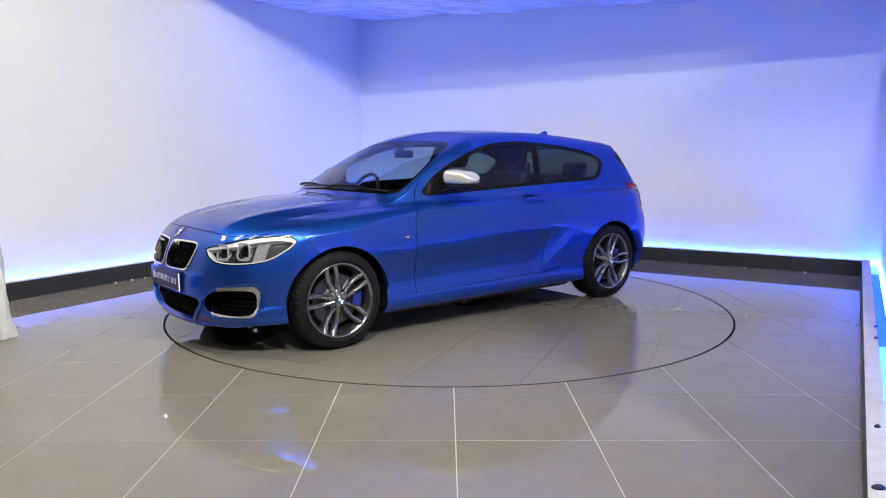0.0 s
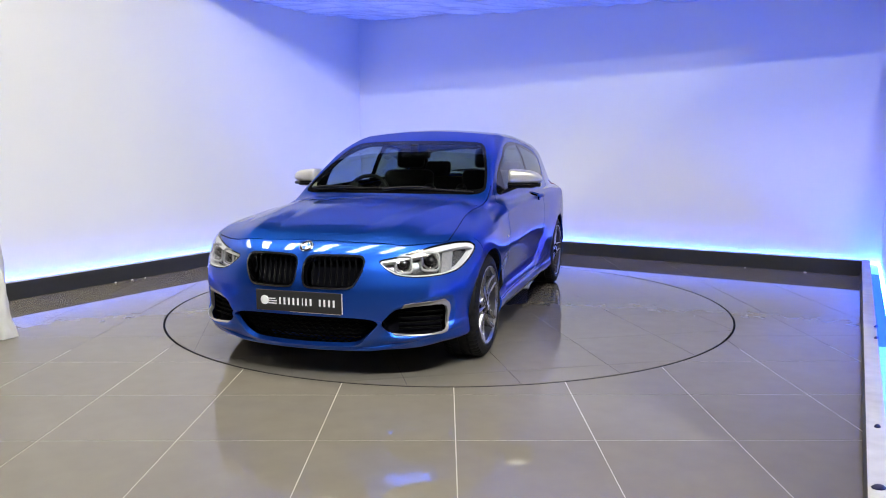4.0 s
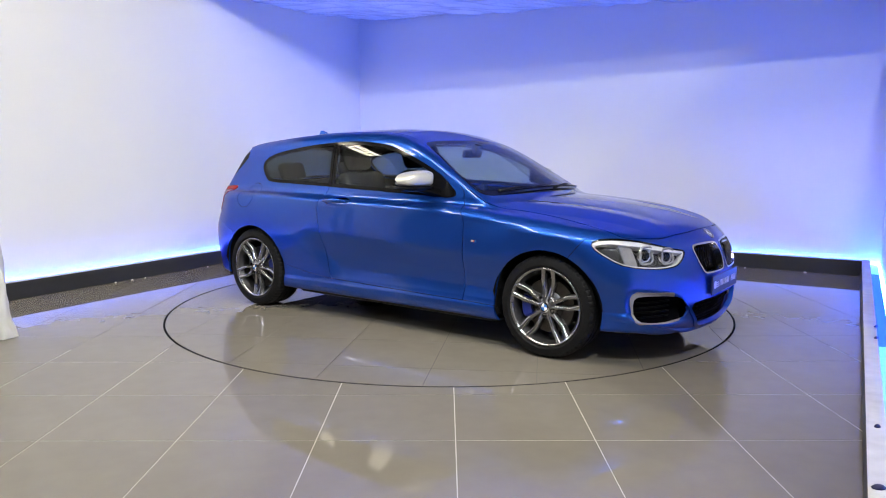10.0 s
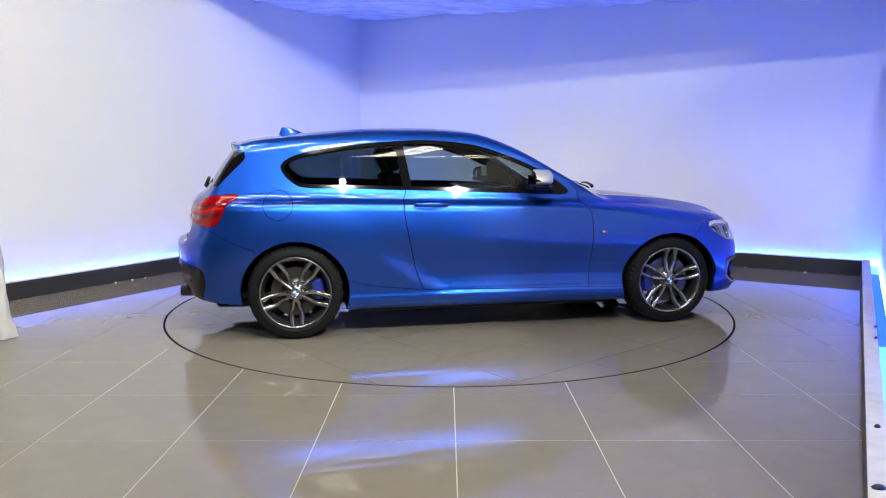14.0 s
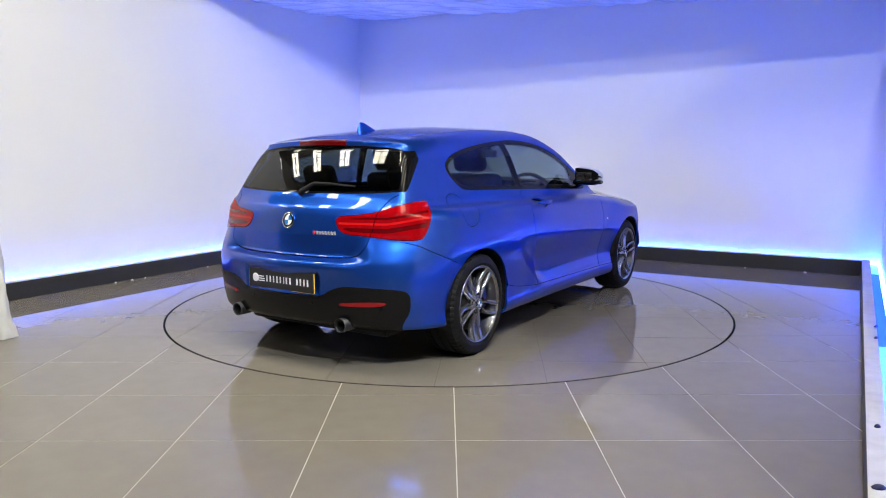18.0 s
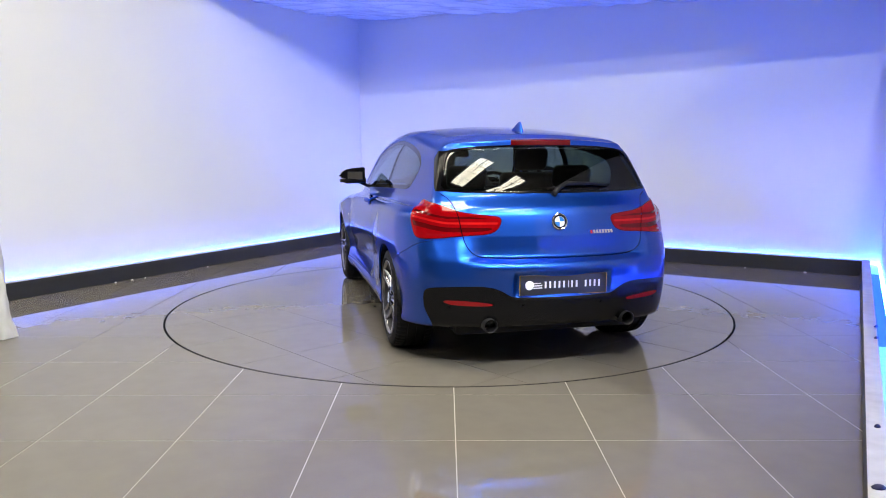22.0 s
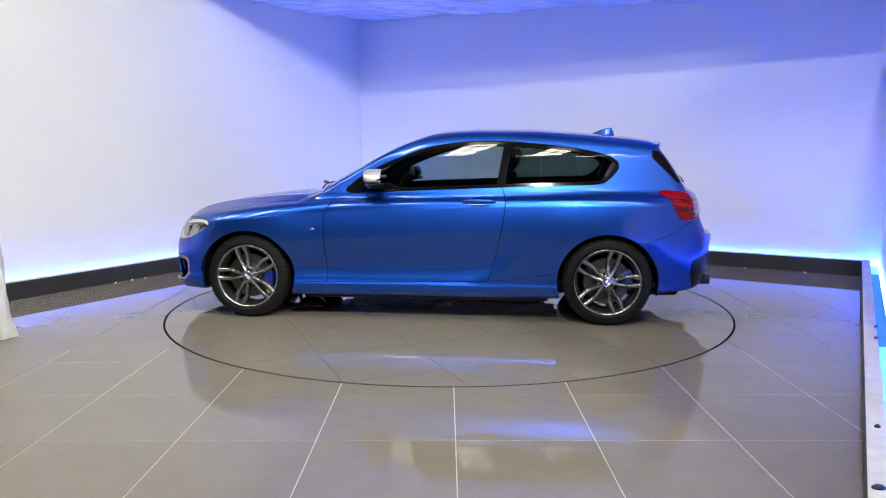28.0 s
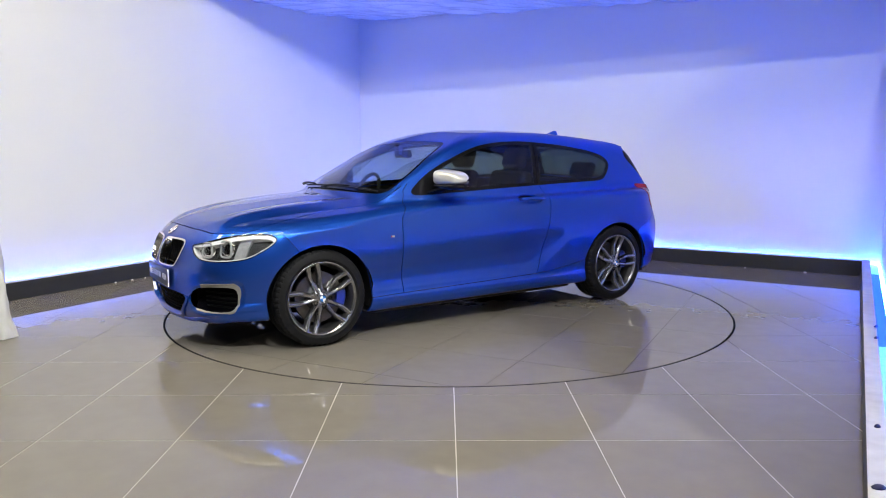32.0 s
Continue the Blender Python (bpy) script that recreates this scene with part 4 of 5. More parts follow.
# wheel housings
for ax, az, rx, rz in ARCH:
    for s in (1, -1):
        bm = bmesh.new()
        prev = None
        for i in range(25):
            t = math.pi * (-0.09 + 1.18 * i / 24)
            ring = [bm.verts.new((ax + (rx + 0.004) * math.cos(t), s * y, az + (rz + 0.004) * math.sin(t))) for y in (0.50, 0.868 if 0.1 < i / 24 < 0.9 else 0.84)]
            ring.append(bm.verts.new((ax, s * 0.50, az)))
            if prev:
                bm.faces.new((prev[0], ring[0], ring[1], prev[1]))
                bm.faces.new((prev[0], prev[2], ring[2], ring[0]))
            prev = ring
        part("wheel_housing", bm, BLACK, car, "black wheel arch liner")


# ---- mirrors, handles, badges, plates, wipers ----
def blob(profile_fn, nu=20, nv=12):
    """A closed shape from a function of (u, v) in 0..1: rings along v."""
    bm = bmesh.new()
    rings = []
    for j in range(nv + 1):
        rings.append([bm.verts.new(profile_fn(i / nu, j / nv)) for i in range(nu)])
    for a, b in zip(rings, rings[1:]):
        for i in range(nu):
            bm.faces.new((a[i], a[(i + 1) % nu], b[(i + 1) % nu], b[i]))
    bm.faces.new(rings[0][::-1])
    bm.faces.new(rings[-1])
    bmesh.ops.recalc_face_normals(bm, faces=bm.faces)
    return bm


def wing_mirror(s):
    def cap(u, v):
        t = 2 * math.pi * u
        y = 0.780 + 0.222 * v
        top = 1.130 - 0.020 * v - 0.030 * v ** 6
        bot = 1.022 + 0.004 * v
        k = (1 - v ** 8) ** 0.5 if v < 1 else 0.18
        k = max(k, 0.18) * (0.90 if v == 0 else 1)
        c, sn = math.cos(t), math.sin(t)
        c = math.copysign(abs(c) ** 0.55, c)
        sn = math.copysign(abs(sn) ** 0.55, sn)
        xc = 0.362 - 0.040 * v
        depth = 0.086 - 0.010 * v
        x = xc + depth * k * c * (1.0 if c < 0 else 1.05)
        if c < -0.5:
            x = max(x, xc - depth * 0.62)
        return (x, s * y, (top + bot) / 2 + (top - bot) / 2 * k * sn)
    shape = blob(cap, 28, 14)
    for f in shape.faces:
        f.normal_update()
        f.material_index = 1 if f.normal.x < -0.45 else 0
    m = part("wing_mirror", shape, [SILVER, GLOSS_BLACK], car, "satin silver wing mirror on a black foot", True)

    def low(u, v):
        t = 2 * math.pi * u
        y = 0.772 + 0.220 * v
        c, sn = math.cos(t), math.sin(t)
        k = 1 if v < 0.85 else 0.6
        return (0.362 - 0.040 * v + 0.078 * c * k, s * y, 1.013 + 0.026 * sn * k)
    part("mirror_base", blob(low, 20, 8), GLOSS_BLACK, m, smooth=True)

    def foot(u, v):
        t = 2 * math.pi * u
        return (0.43 - 0.07 * v + (0.065 - 0.02 * v) * math.cos(t), s * (0.730 + 0.10 * v), 0.958 + 0.045 * v + 0.016 * math.sin(t))
    part("mirror_foot", blob(foot, 16, 5), GLOSS_BLACK, m, smooth=True)
    bm = bmesh.new()
    add_box(bm, (-0.004, -0.082, -0.034), (0.004, 0.082, 0.034), pose(0.285, s * 0.885, 1.056, 0, 0, s * -6), 0.003)
    part("mirror_glass", bm, MIRROR_GLASS, m)


for s in (1, -1):
    wing_mirror(s)

    def grip(u, v):
        t = 2 * math.pi * u
        e = math.sin(math.pi * v) ** 0.35 if 0 < v < 1 else 0.30
        e = max(e, 0.30)
        x = -0.305 - 0.235 * v
        yy = float(side_width(np.array(x), np.array(0.893))) + 0.014 + 0.017 * math.sin(math.pi * v)
        return (x, s * (yy + 0.012 * math.cos(t) * e), 0.897 + 0.018 * math.sin(t) * e)
    part("door_handle", blob(grip, 12, 16), PAINT, doors[s], "body-coloured door handle", True)
    y = float(side_width(np.array(0.829), np.array(0.687)))
    bm = bmesh.new()
    m = Matrix.Translation((0.829, s * (y + 0.001), 0.687))
    for k, (a, b) in enumerate(((0.010, 0.018), (0.003, 0.009), (-0.018, 0.002))):
        n0 = len(bm.faces)
        add_box(bm, (a, -0.0025, -0.006), (b, 0.0025, 0.006), m)
        bm.faces.ensure_lookup_table()
        for f in bm.faces[n0:]:
            f.material_index = min(k, 2)
    part("side_badge", bm, [BADGE_BLUE, BADGE_RED, SILVER], car, "small tricolour wing badge")
    bm = lathe([(0.041, 0.0), (0.041, -0.110), (0.037, -0.113), (0.035, -0.10), (0.035, -0.01)], 28, "x", Matrix.Translation((-2.035, s * 0.418, 0.285)))
    part("exhaust_tip", bm, RIM_DARK, car, "dark exhaust tailpipe", True)



def face_out(x, y, z, lift):
    """A pose on the outer form whose +y points out of it."""
    g = gradient(body_field, np.array([[x, y, z]]), 0.006)[0]
    n = Vector(g).normalized()
    side = n.cross(Vector((0, 0, 1))).normalized()
    up = side.cross(n)
    m = Matrix((side, n, up)).transposed().to_4x4()
    return Matrix.Translation(Vector((x, y, z)) + n * lift) @ m


roundel("front_badge", 0.041, car, face_out(on_skin(0.0, 0.733, True), 0, 0.733, 0.004))
roundel("rear_badge", 0.048, car, face_out(on_skin(0.0, 0.857, False), 0, 0.857, 0.004))


for y, z in ((0.235, 0.400), (0.635, 0.385)):
    for s in (1, -1):
        x = on_skin(y, z, False)
        bm = lathe([(0.0001, 0.0035), (0.008, 0.003), (0.0105, 0.0), (0.0105, -0.006)], 16, "y", face_out(x, s * y, z, 0.0))
        part("parking_sensor", bm, GLOSS_BLACK, rear_bumper, "round black parking sensor", True)


def number_plate(name, m, edge, ends):
    """A plain dealer's plate facing +y of m: one round mark and rows of bars."""
    m = m @ Matrix.Rotation(math.pi, 4, "Z") @ Matrix.Diagonal((1, -1, 1, 1))
    bm = bmesh.new()
    add_box(bm, (-0.26, -0.006, -0.0575), (0.26, 0.002, 0.0575), m, 0.003)
    p = part(name, bm, PLATE, car, "dark grey plate with plain white printed bars")
    if edge:
        for lo, hi in (((0.2575, -0.007, -0.056), (0.2615, 0.0005, 0.056)), ((-0.05, -0.004, -0.0590), (0.2575, 0.0015, -0.0575)), ((-0.2615, -0.007, -0.056), (-0.2575, 0.0005, 0.056)))[:ends]:
            bm = bmesh.new()
            add_box(bm, lo, hi, m, 0.0006)
            part("plate_edge", bm, edge, p)
    bm = bmesh.new()
    lathe([(0.0001, 0.0035), (0.024, 0.0035), (0.026, 0.002)], 24, "y", m @ Matrix.Translation((-0.205, 0, 0)), bm)
    for k in range(3):
        add_box(bm, (-0.182, 0.002, 0.010 - 0.013 * k - 0.003), (-0.130 - 0.008 * (k == 0), 0.0035, 0.010 - 0.013 * k + 0.003), m)
    part("round_mark", bm, PLATE_WHITE, p)
    for k in range(13):
        if k == 8:
            continue
        w = 0.005 if k == 5 else 0.0105
        c = -0.110 + 0.0275 * k - (0.006 if k > 5 else 0)
        bm = bmesh.new()
        add_box(bm, (c - w / 2, 0.002, -0.019), (c + w / 2, 0.0035, 0.019), m)
        part("printed_bar", bm, PLATE_WHITE, p)
    return p


x = on_skin(0.0, 0.445, True)
number_plate("front_plate", Matrix.Translation((x + 0.004, 0, 0.445)) @ Matrix.Rotation(radians(-90), 4, "Z"), PLATE_WHITE, 2)
x = on_skin(0.0, 0.512, False)
number_plate("rear_plate", Matrix.Translation((x - 0.006, 0, 0.512)) @ Matrix.Rotation(radians(90), 4, "Z"), PLATE_YELLOW, 3)
bm = bmesh.new()
for k in range(8):
    a = 0.197 + 0.0195 * k
    p = skin_point(-a, 0.795, False, 0.001)
    n0 = len(bm.faces)
    add_box(bm, (-0.004, -0.0055, -0.010), (0.002, 0.0055, 0.010), Matrix.Translation(p) @ Matrix.Rotation(radians(-14), 4, "X"))
    bm.faces.ensure_lookup_table()
    for f in bm.faces[n0:]:
        f.material_index = 1 if k == 0 else 0
part("model_badge", bm, [SILVER, BADGE_RED, BADGE_BLUE], car, "silver model badge drawn as bars")

# grille bars, intake mesh
for s in (1, -1):
    for k in range(9):
        a = 0.052 + 0.0345 * k
        lo = 0.530 + max(0, a - 0.29) * 1.2
        bm = bmesh.new()
        x0, x1 = on_skin(a, 0.68, True), on_skin(a, lo, True)
        pts = [(x0 - 0.050, s * a, 0.690), (x0 - 0.028, s * a, 0.682), ((x0 + x1) / 2 - 0.050, s * a, 0.61), (x1 - 0.055, s * a, lo)]
        tube(pts, 0.0068, 8, bm)
        part("grille_bar", bm, GLOSS_BLACK, grilles[s], smooth=True)
    for k in range(4):
        z = 0.295 + 0.029 * k
        pts = [skin_point(y, z, True, -0.042) for y in np.linspace(0.52, 0.73, 8)]
        pts = [(p.x, s * p.y, p.z) for p in pts]
        part("intake_slat", tube(pts, 0.005, 6), GRILLE_BLACK, front_bumper, smooth=True)
bm = bmesh.new()
for r in range(7):
    z = 0.222 + 0.0235 * r
    half = 0.30 + 0.022 * r
    n = 28
    pts = []
    for i in range(n + 1):
        y = -half + 2 * half * i / n
        pts.append(skin_point(y, z + (0.008 if (i + r) % 2 else -0.004), True, -0.046))
    tube(pts, 0.0038, 5, bm)
part("intake_mesh", bm, GRILLE_BLACK, front_bumper, "black honeycomb intake mesh", True)

# painted lip along the bumper's lower edge
for s in (1, -1):
    pts = []
    for k in range(25):
        y = 0.66 * k / 24
        z = 0.184 + 0.004 * y + 0.075 * float(step(np.array(y), 0.34, 0.80))
        p = skin_point(y, z, True, -0.004)
        pts.append((p.x, s * p.y, p.z))
    part("lip_edge", tube(pts, 0.016, 10, taper=[1.0] * 18 + [1 - 0.11 * i for i in range(1, 8)]), PAINT, front_bumper, smooth=True)

# headlight insides
for s in (1, -1):
    for (hx, hy, hz, r) in ((1.925, 0.672, 0.660, 0.047), (2.003, 0.545, 0.648, 0.043)):
        base = pose(hx - 0.030, s * hy, hz, 0, -6, s * 22)
        pts = []
        for i in range(24):
            t = 2 * math.pi * i / 24
            c, sn = math.cos(t), math.sin(t)
            q = r * (1.12 if sn < -0.3 else 1.0) / max(abs(c) ** 4 + abs(sn) ** 4, 0.3) ** 0.25
            pts.append(base @ Vector((0.004, q * c, q * sn)))
        part("ring_light", tube(pts, 0.0070, 8, closed=True), RING_GREY, lamps[s], "unlit grey ring light", True)
        bm = lathe([(0.0001, 0.010), (0.018, 0.006), (0.031, -0.008), (0.035, -0.030)], 24, "x", base)
        part("projector_lens", bm, GLOSS_BLACK, lamps[s], smooth=True)
        bm = lathe([(0.035, -0.005), (0.042, 0.002), (0.050, -0.020)], 24, "x", base)
        part("lens_bezel", bm, CHROME, lamps[s], smooth=True)

# wipers, aerial
arm = [skin_point(-a, z, False, d) for a, z, d in ((0.0, 1.005, 0.02), (0.03, 1.035, 0.03), (0.09, 1.068, 0.03), (0.20, 1.066, 0.025), (0.37, 1.055, 0.014))]
part("rear_wiper", tube(arm, 0.012, 8, taper=[1.6, 1.3, 1.0, 0.8, 0.5]), BLACK, car, "black rear wiper", True)
for y0, y1 in ((-0.56, 0.12), (0.02, 0.62)):
    pts, arm = [], []
    for i in range(9):
        y = y0 + (y1 - y0) * i / 8
        z = 1.000 - 0.03 * (y / 0.7) ** 2
        pts.append((float(SCREEN(z)) - 0.30 * y * y + 0.022, y, z + 0.004))
    blade = part("wiper", tube(pts, 0.0060, 6), BLACK, car, "black windscreen wiper", True)
    for i in range(7):
        f = i / 6
        y = y0 - 0.02 + (y1 - y0) * 0.55 * f
        z = 0.972 + 0.034 * math.sin(math.pi * (0.15 + 0.5 * f))
        arm.append((float(SCREEN(0.985)) - 0.30 * y * y + 0.055 - 0.030 * f, y, z + 0.008))
    part("wiper_arm", tube(arm, 0.0085, 8, taper=[1.4, 1.3, 1.1, 1.0, 0.9, 0.8, 0.6]), BLACK, blade, smooth=True)


def fin(u, v):
    t = 2 * math.pi * u
    z = 1.374 + 0.070 * v
    half = 0.105 * (1 - v) ** 0.9 + 0.018
    xc = -1.335 - 0.075 * v
    return (xc + half * math.cos(t) - 0.0 * v, (0.030 * (1 - v) ** 1.2 + 0.004) * math.sin(t), z)


part("aerial", blob(fin, 24, 10), PAINT, car, "body-coloured shark-fin aerial", True)

# ---- cabin ----
emit("headliner", {"roof", "spoiler", "body"}, CABIN, car, push=-0.028, rim=0, label="dark headliner")
for s in (1, -1):
    emit("door_lining", {"door", "skirt"}, CABIN, car, (s,), push=-0.05, rim=0)
emit("tailgate_lining", {"tailgate", "tail_lens", "tail_lens_gate"}, CABIN, car, push=-0.03, rim=0)
emit("hood_lining", {"hood", "wing"}, BLACK, car, push=-0.02, rim=0)
bm = bmesh.new()
add_box(bm, (-1.95, -0.68, 0.26), (1.0, 0.68, 0.30))
add_box(bm, (0.90, -0.68, 0.30), (0.95, 0.68, 0.90))
add_box(bm, (-1.42, -0.66, 0.30), (-1.36, 0.66, 0.90))
part("cabin_floor", bm, CABIN, car)
# unseen tray, added to keep light from getting under the car
bm = bmesh.new()
add_box(bm, (-0.93, -0.755, 0.145), (0.93, 0.755, 0.24), None, 0.03, 2)
add_box(bm, (-1.90, -0.56, 0.175), (1.80, 0.56, 0.26), None, 0.03, 2)
part("shade_tray", bm, BLACK, car, "black tray added under the car to deepen the shade there")
bm = bmesh.new()
prof = [(0.88, 0.86), (0.80, 0.915), (0.62, 0.945), (0.52, 0.925), (0.47, 0.86), (0.50, 0.70), (0.60, 0.55), (0.95, 0.55)]
a = [bm.verts.new((x, 0.62, z)) for x, z in prof]
b = [bm.verts.new((x, -0.62, z)) for x, z in prof]
for i in range(len(prof)):
    bm.faces.new((a[i], a[(i + 1) % len(prof)], b[(i + 1) % len(prof)], b[i]))
bm.faces.new(a)
bm.faces.new(b[::-1])
bmesh.ops.recalc_face_normals(bm, faces=bm.faces)
bmesh.ops.bevel(bm, geom=bm.edges[:], offset=0.015, segments=2, affect="EDGES")
add_box(bm, (0.54, -0.53, 0.93), (0.72, -0.20, 0.972), None, 0.02, 3)
part("dashboard", bm, CABIN, car, "black dashboard")
bm = bmesh.new()
wheel_m = pose(0.37, -0.365, 0.905, 0, -24, 0)
pts = [wheel_m @ Vector((0, 0.180 * math.cos(2 * math.pi * i / 32), 0.180 * math.sin(2 * math.pi * i / 32))) for i in range(32)]
tube(pts, 0.016, 8, bm, closed=True)
add_box(bm, (-0.02, -0.06, -0.05), (0.03, 0.06, 0.05), wheel_m, 0.02, 3)
for a in (0, math.pi, -math.pi / 2):
    add_box(bm, (-0.008, 0.04, -0.018), (0.008, 0.175, 0.018), wheel_m @ Matrix.Rotation(a, 4, "X"), 0.006)
add_box(bm, (0.0, -0.03, -0.03), (0.25, 0.03, 0.03), wheel_m, 0.01)
part("steering_wheel", bm, LEATHER, car, "black leather steering wheel", True)


def cushion(lo, hi, m, bm, bevel=0.05):
    add_box(bm, lo, hi, m, bevel, 4)


def seat(x, y, headrest=True):
    bm = bmesh.new()
    m = pose(x, y, 0.50, 0, -8, 0)
    cushion((-0.26, -0.25, -0.10), (0.26, 0.25, 0.06), m, bm)
    for s in (1, -1):
        cushion((-0.24, s * 0.23 - 0.045, -0.08), (0.24, s * 0.23 + 0.045, 0.10), m, bm, 0.04)
    st = part("seat", bm, LEATHER, car, "black leather front sports seat", True)
    bm = bmesh.new()
    m = pose(x - 0.22, y, 0.52, 0, -17, 0)
    cushion((-0.06, -0.23, 0.0), (0.06, 0.23, 0.60), m, bm)
    for s in (1, -1):
        cushion((-0.05, s * 0.215 - 0.05, 0.06), (0.10, s * 0.215 + 0.05, 0.46), m, bm, 0.045)
    part("backrest", bm, LEATHER, st, smooth=True)
    bm = bmesh.new()
    cushion((-0.045, -0.13, 0.62), (0.05, 0.13, 0.80), m, bm, 0.044)
    part("headrest", bm, LEATHER, st, smooth=True)


seat(-0.22, 0.365)
seat(-0.22, -0.365)
bm = bmesh.new()
cushion((-1.20, -0.60, 0.42), (-0.78, 0.60, 0.58), None, bm)
m = pose(-1.22, 0, 0.52, 0, -20, 0)
cushion((-0.06, -0.60, 0), (0.06, 0.60, 0.52), m, bm)
for y in (-0.36, 0.36):
    cushion((-0.04, y - 0.13, 0.53), (0.05, y + 0.13, 0.68), m, bm, 0.04)
part("rear_seat", bm, LEATHER, car, "black leather rear bench", True)
bm = bmesh.new()
add_box(bm, (-1.88, -0.58, 0.945), (-1.42, 0.58, 0.965), None, 0.008)
part("parcel_shelf", bm, CABIN, car)
bm = bmesh.new()
add_box(bm, (-0.02, -0.115, -0.033), (0.02, 0.115, 0.033), pose(0.225, 0, 1.238, 0, 12, 0), 0.018, 3)
add_box(bm, (0.0, -0.03, 0.0), (0.05, 0.03, 0.08), pose(0.225, 0, 1.238, 0, 12, 0), 0.01)
part("interior_mirror", bm, BLACK, car, "black interior mirror", True)
bm = bmesh.new()
add_box(bm, (-0.035, -0.02, -0.001), (0.035, 0.02, 0.001), pose(0.685, -0.655, 1.004, 0, 0, 0) @ pose(0, 0, 0, 0, 38, 20))
part("paper_slip", bm, CARD, car, "cream paper slip behind the windscreen")


# ---- floor and turntable ----
TABLE_R = 2.2315
PITCH = 0.611


def clip_circle(poly, r, keep_inside):
    """The pieces of a small convex polygon inside or outside a circle round the origin."""
    pts = []
    n = len(poly)
    for i in range(n):
        a, b = Vector(poly[i]), Vector(poly[(i + 1) % n])
        pts.append((a, False))
        d = b - a
        A, B, C = d.dot(d), 2 * a.dot(d), a.dot(a) - r * r
        disc = B * B - 4 * A * C
        if disc > 0:
            for t in sorted(((-B - math.sqrt(disc)) / (2 * A), (-B + math.sqrt(disc)) / (2 * A))):
                if 1e-6 < t < 1 - 1e-6:
                    pts.append((a + d * t, True))
    ok = [p[1] or ((p[0].length < r) == keep_inside) for p in pts]
    if not any(p[1] for p in pts):
        return [[p[0] for p in pts]] if all(ok) else []
    m = len(pts)
    start = next(i for i in range(m) if pts[i][1] and ((((pts[i][0] + pts[(i + 1) % m][0]) / 2).length < r) == keep_inside))
    pieces, run_pts = [], []
    for k in range(m + 1):
        p, cut = pts[(start + k) % m]
        if cut and run_pts:
            run_pts.append(p)
            a0, a1 = math.atan2(p.y, p.x), math.atan2(run_pts[0].y, run_pts[0].x)
            da = (a1 - a0 + math.pi) % (2 * math.pi) - math.pi
            steps = max(2, int(abs(da) * r / 0.04))
            run_pts += [Vector((r * math.cos(a0 + da * i / steps), r * math.sin(a0 + da * i / steps))) for i in range(1, steps)]
            pieces.append(run_pts)
            run_pts = []
        elif cut:
            nxt = pts[(start + k + 1) % m][0]
            if (((p + nxt) / 2).length < r) == keep_inside:
                run_pts = [p]
        elif run_pts:
            run_pts.append(p)
    return pieces


def tile_object(poly, parent, mat, shared=None, at=None):
    if shared:
        ob = new("tile", shared)
        ob.location = (*at, 0)
    else:
        ob = new("tile", mesh_of("tile", prism(poly, -0.010, 0.0), mat))
    ob.parent = parent
    return ob


slab = tagged(part("floor", prism([(-7, -9.5), (7, -9.5), (7, 8), (-7, 8)], -0.3, -0.020), TILE), "glossy grey-brown porcelain tiled showroom floor", kind="structure")
J = 0.0024
H2 = PITCH / 2 - J
whole = mesh_of("tile", prism([(-H2, -H2), (H2, -H2), (H2, H2), (-H2, H2)], -0.010, 0.0), TILE)


def in_bay(p, slack):
    q = Vector(p)
    return ((q - CORNER).dot(NL) < slack and (q - CORNER).dot(NB) < slack and ((q - RIGHT_TOP).dot(NR) < slack or q.y < -3.0))


def clip_line(poly, p0, n):
    """Keep what lies on the inner side of a line with outward normal n."""
    res = []
    for i in range(len(poly)):
        a, b = Vector(poly[i]), Vector(poly[(i + 1) % len(poly)])
        da, db = (a - p0).dot(n), (b - p0).dot(n)
        if da <= 0:
            res.append(a)
        if (da < 0) != (db < 0):
            res.append(a + (b - a) * (da / (da - db)))
    return res


GX, GY = 0.020 + PITCH / 2, -2.972 + PITCH / 2
for i in range(-8, 8):
    for j in range(-9, 13):
        c = Vector((GX + i * PITCH, GY + j * PITCH))
        poly = [c + Vector(q) for q in ((-H2, -H2), (H2, -H2), (H2, H2), (-H2, H2))]
        if c.x < -4.6 or not in_bay(c, 0.45):
            continue
        far = [q.length for q in poly]
        if max(far) < TABLE_R:
            continue
        cut = clip_line(clip_line(poly, CORNER, NL), CORNER, NB)
        if c.y > -4.3:
            cut = clip_line(cut, RIGHT_TOP, NR)
        if len(cut) < 3:
            continue
        if min(far) > TABLE_R + 0.35 and len(cut) == 4 and all((a - b).length < 1e-6 for a, b in zip(cut, poly)):
            tile_object(None, slab, TILE, whole, c)
        else:
            for piece in clip_circle(cut, TABLE_R + 0.008, False):
                if len(piece) > 2:
                    tile_object(piece, slab, TILE)
bm = bmesh.new()
n = 160
rows = []
for k in range(25):
    r = TABLE_R + 0.007 + (7 - TABLE_R) * k / 24
    rows.append([bm.verts.new((r * math.cos(2 * math.pi * i / n), r * math.sin(2 * math.pi * i / n), -0.0010)) for i in range(n)])
for p, q in zip(rows, rows[1:]):
    for i in range(n):
        f = bm.faces.new((p[i], q[i], q[(i + 1) % n], p[(i + 1) % n]))
        # pale in front of y = -1.45, dark beyond it
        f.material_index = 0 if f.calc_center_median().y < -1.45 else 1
grout = tagged(part("floor_grout", bm, [GROUT, GROUT_DARK]), "tile grout between the floor tiles, pale in front, dark behind", kind="structure")

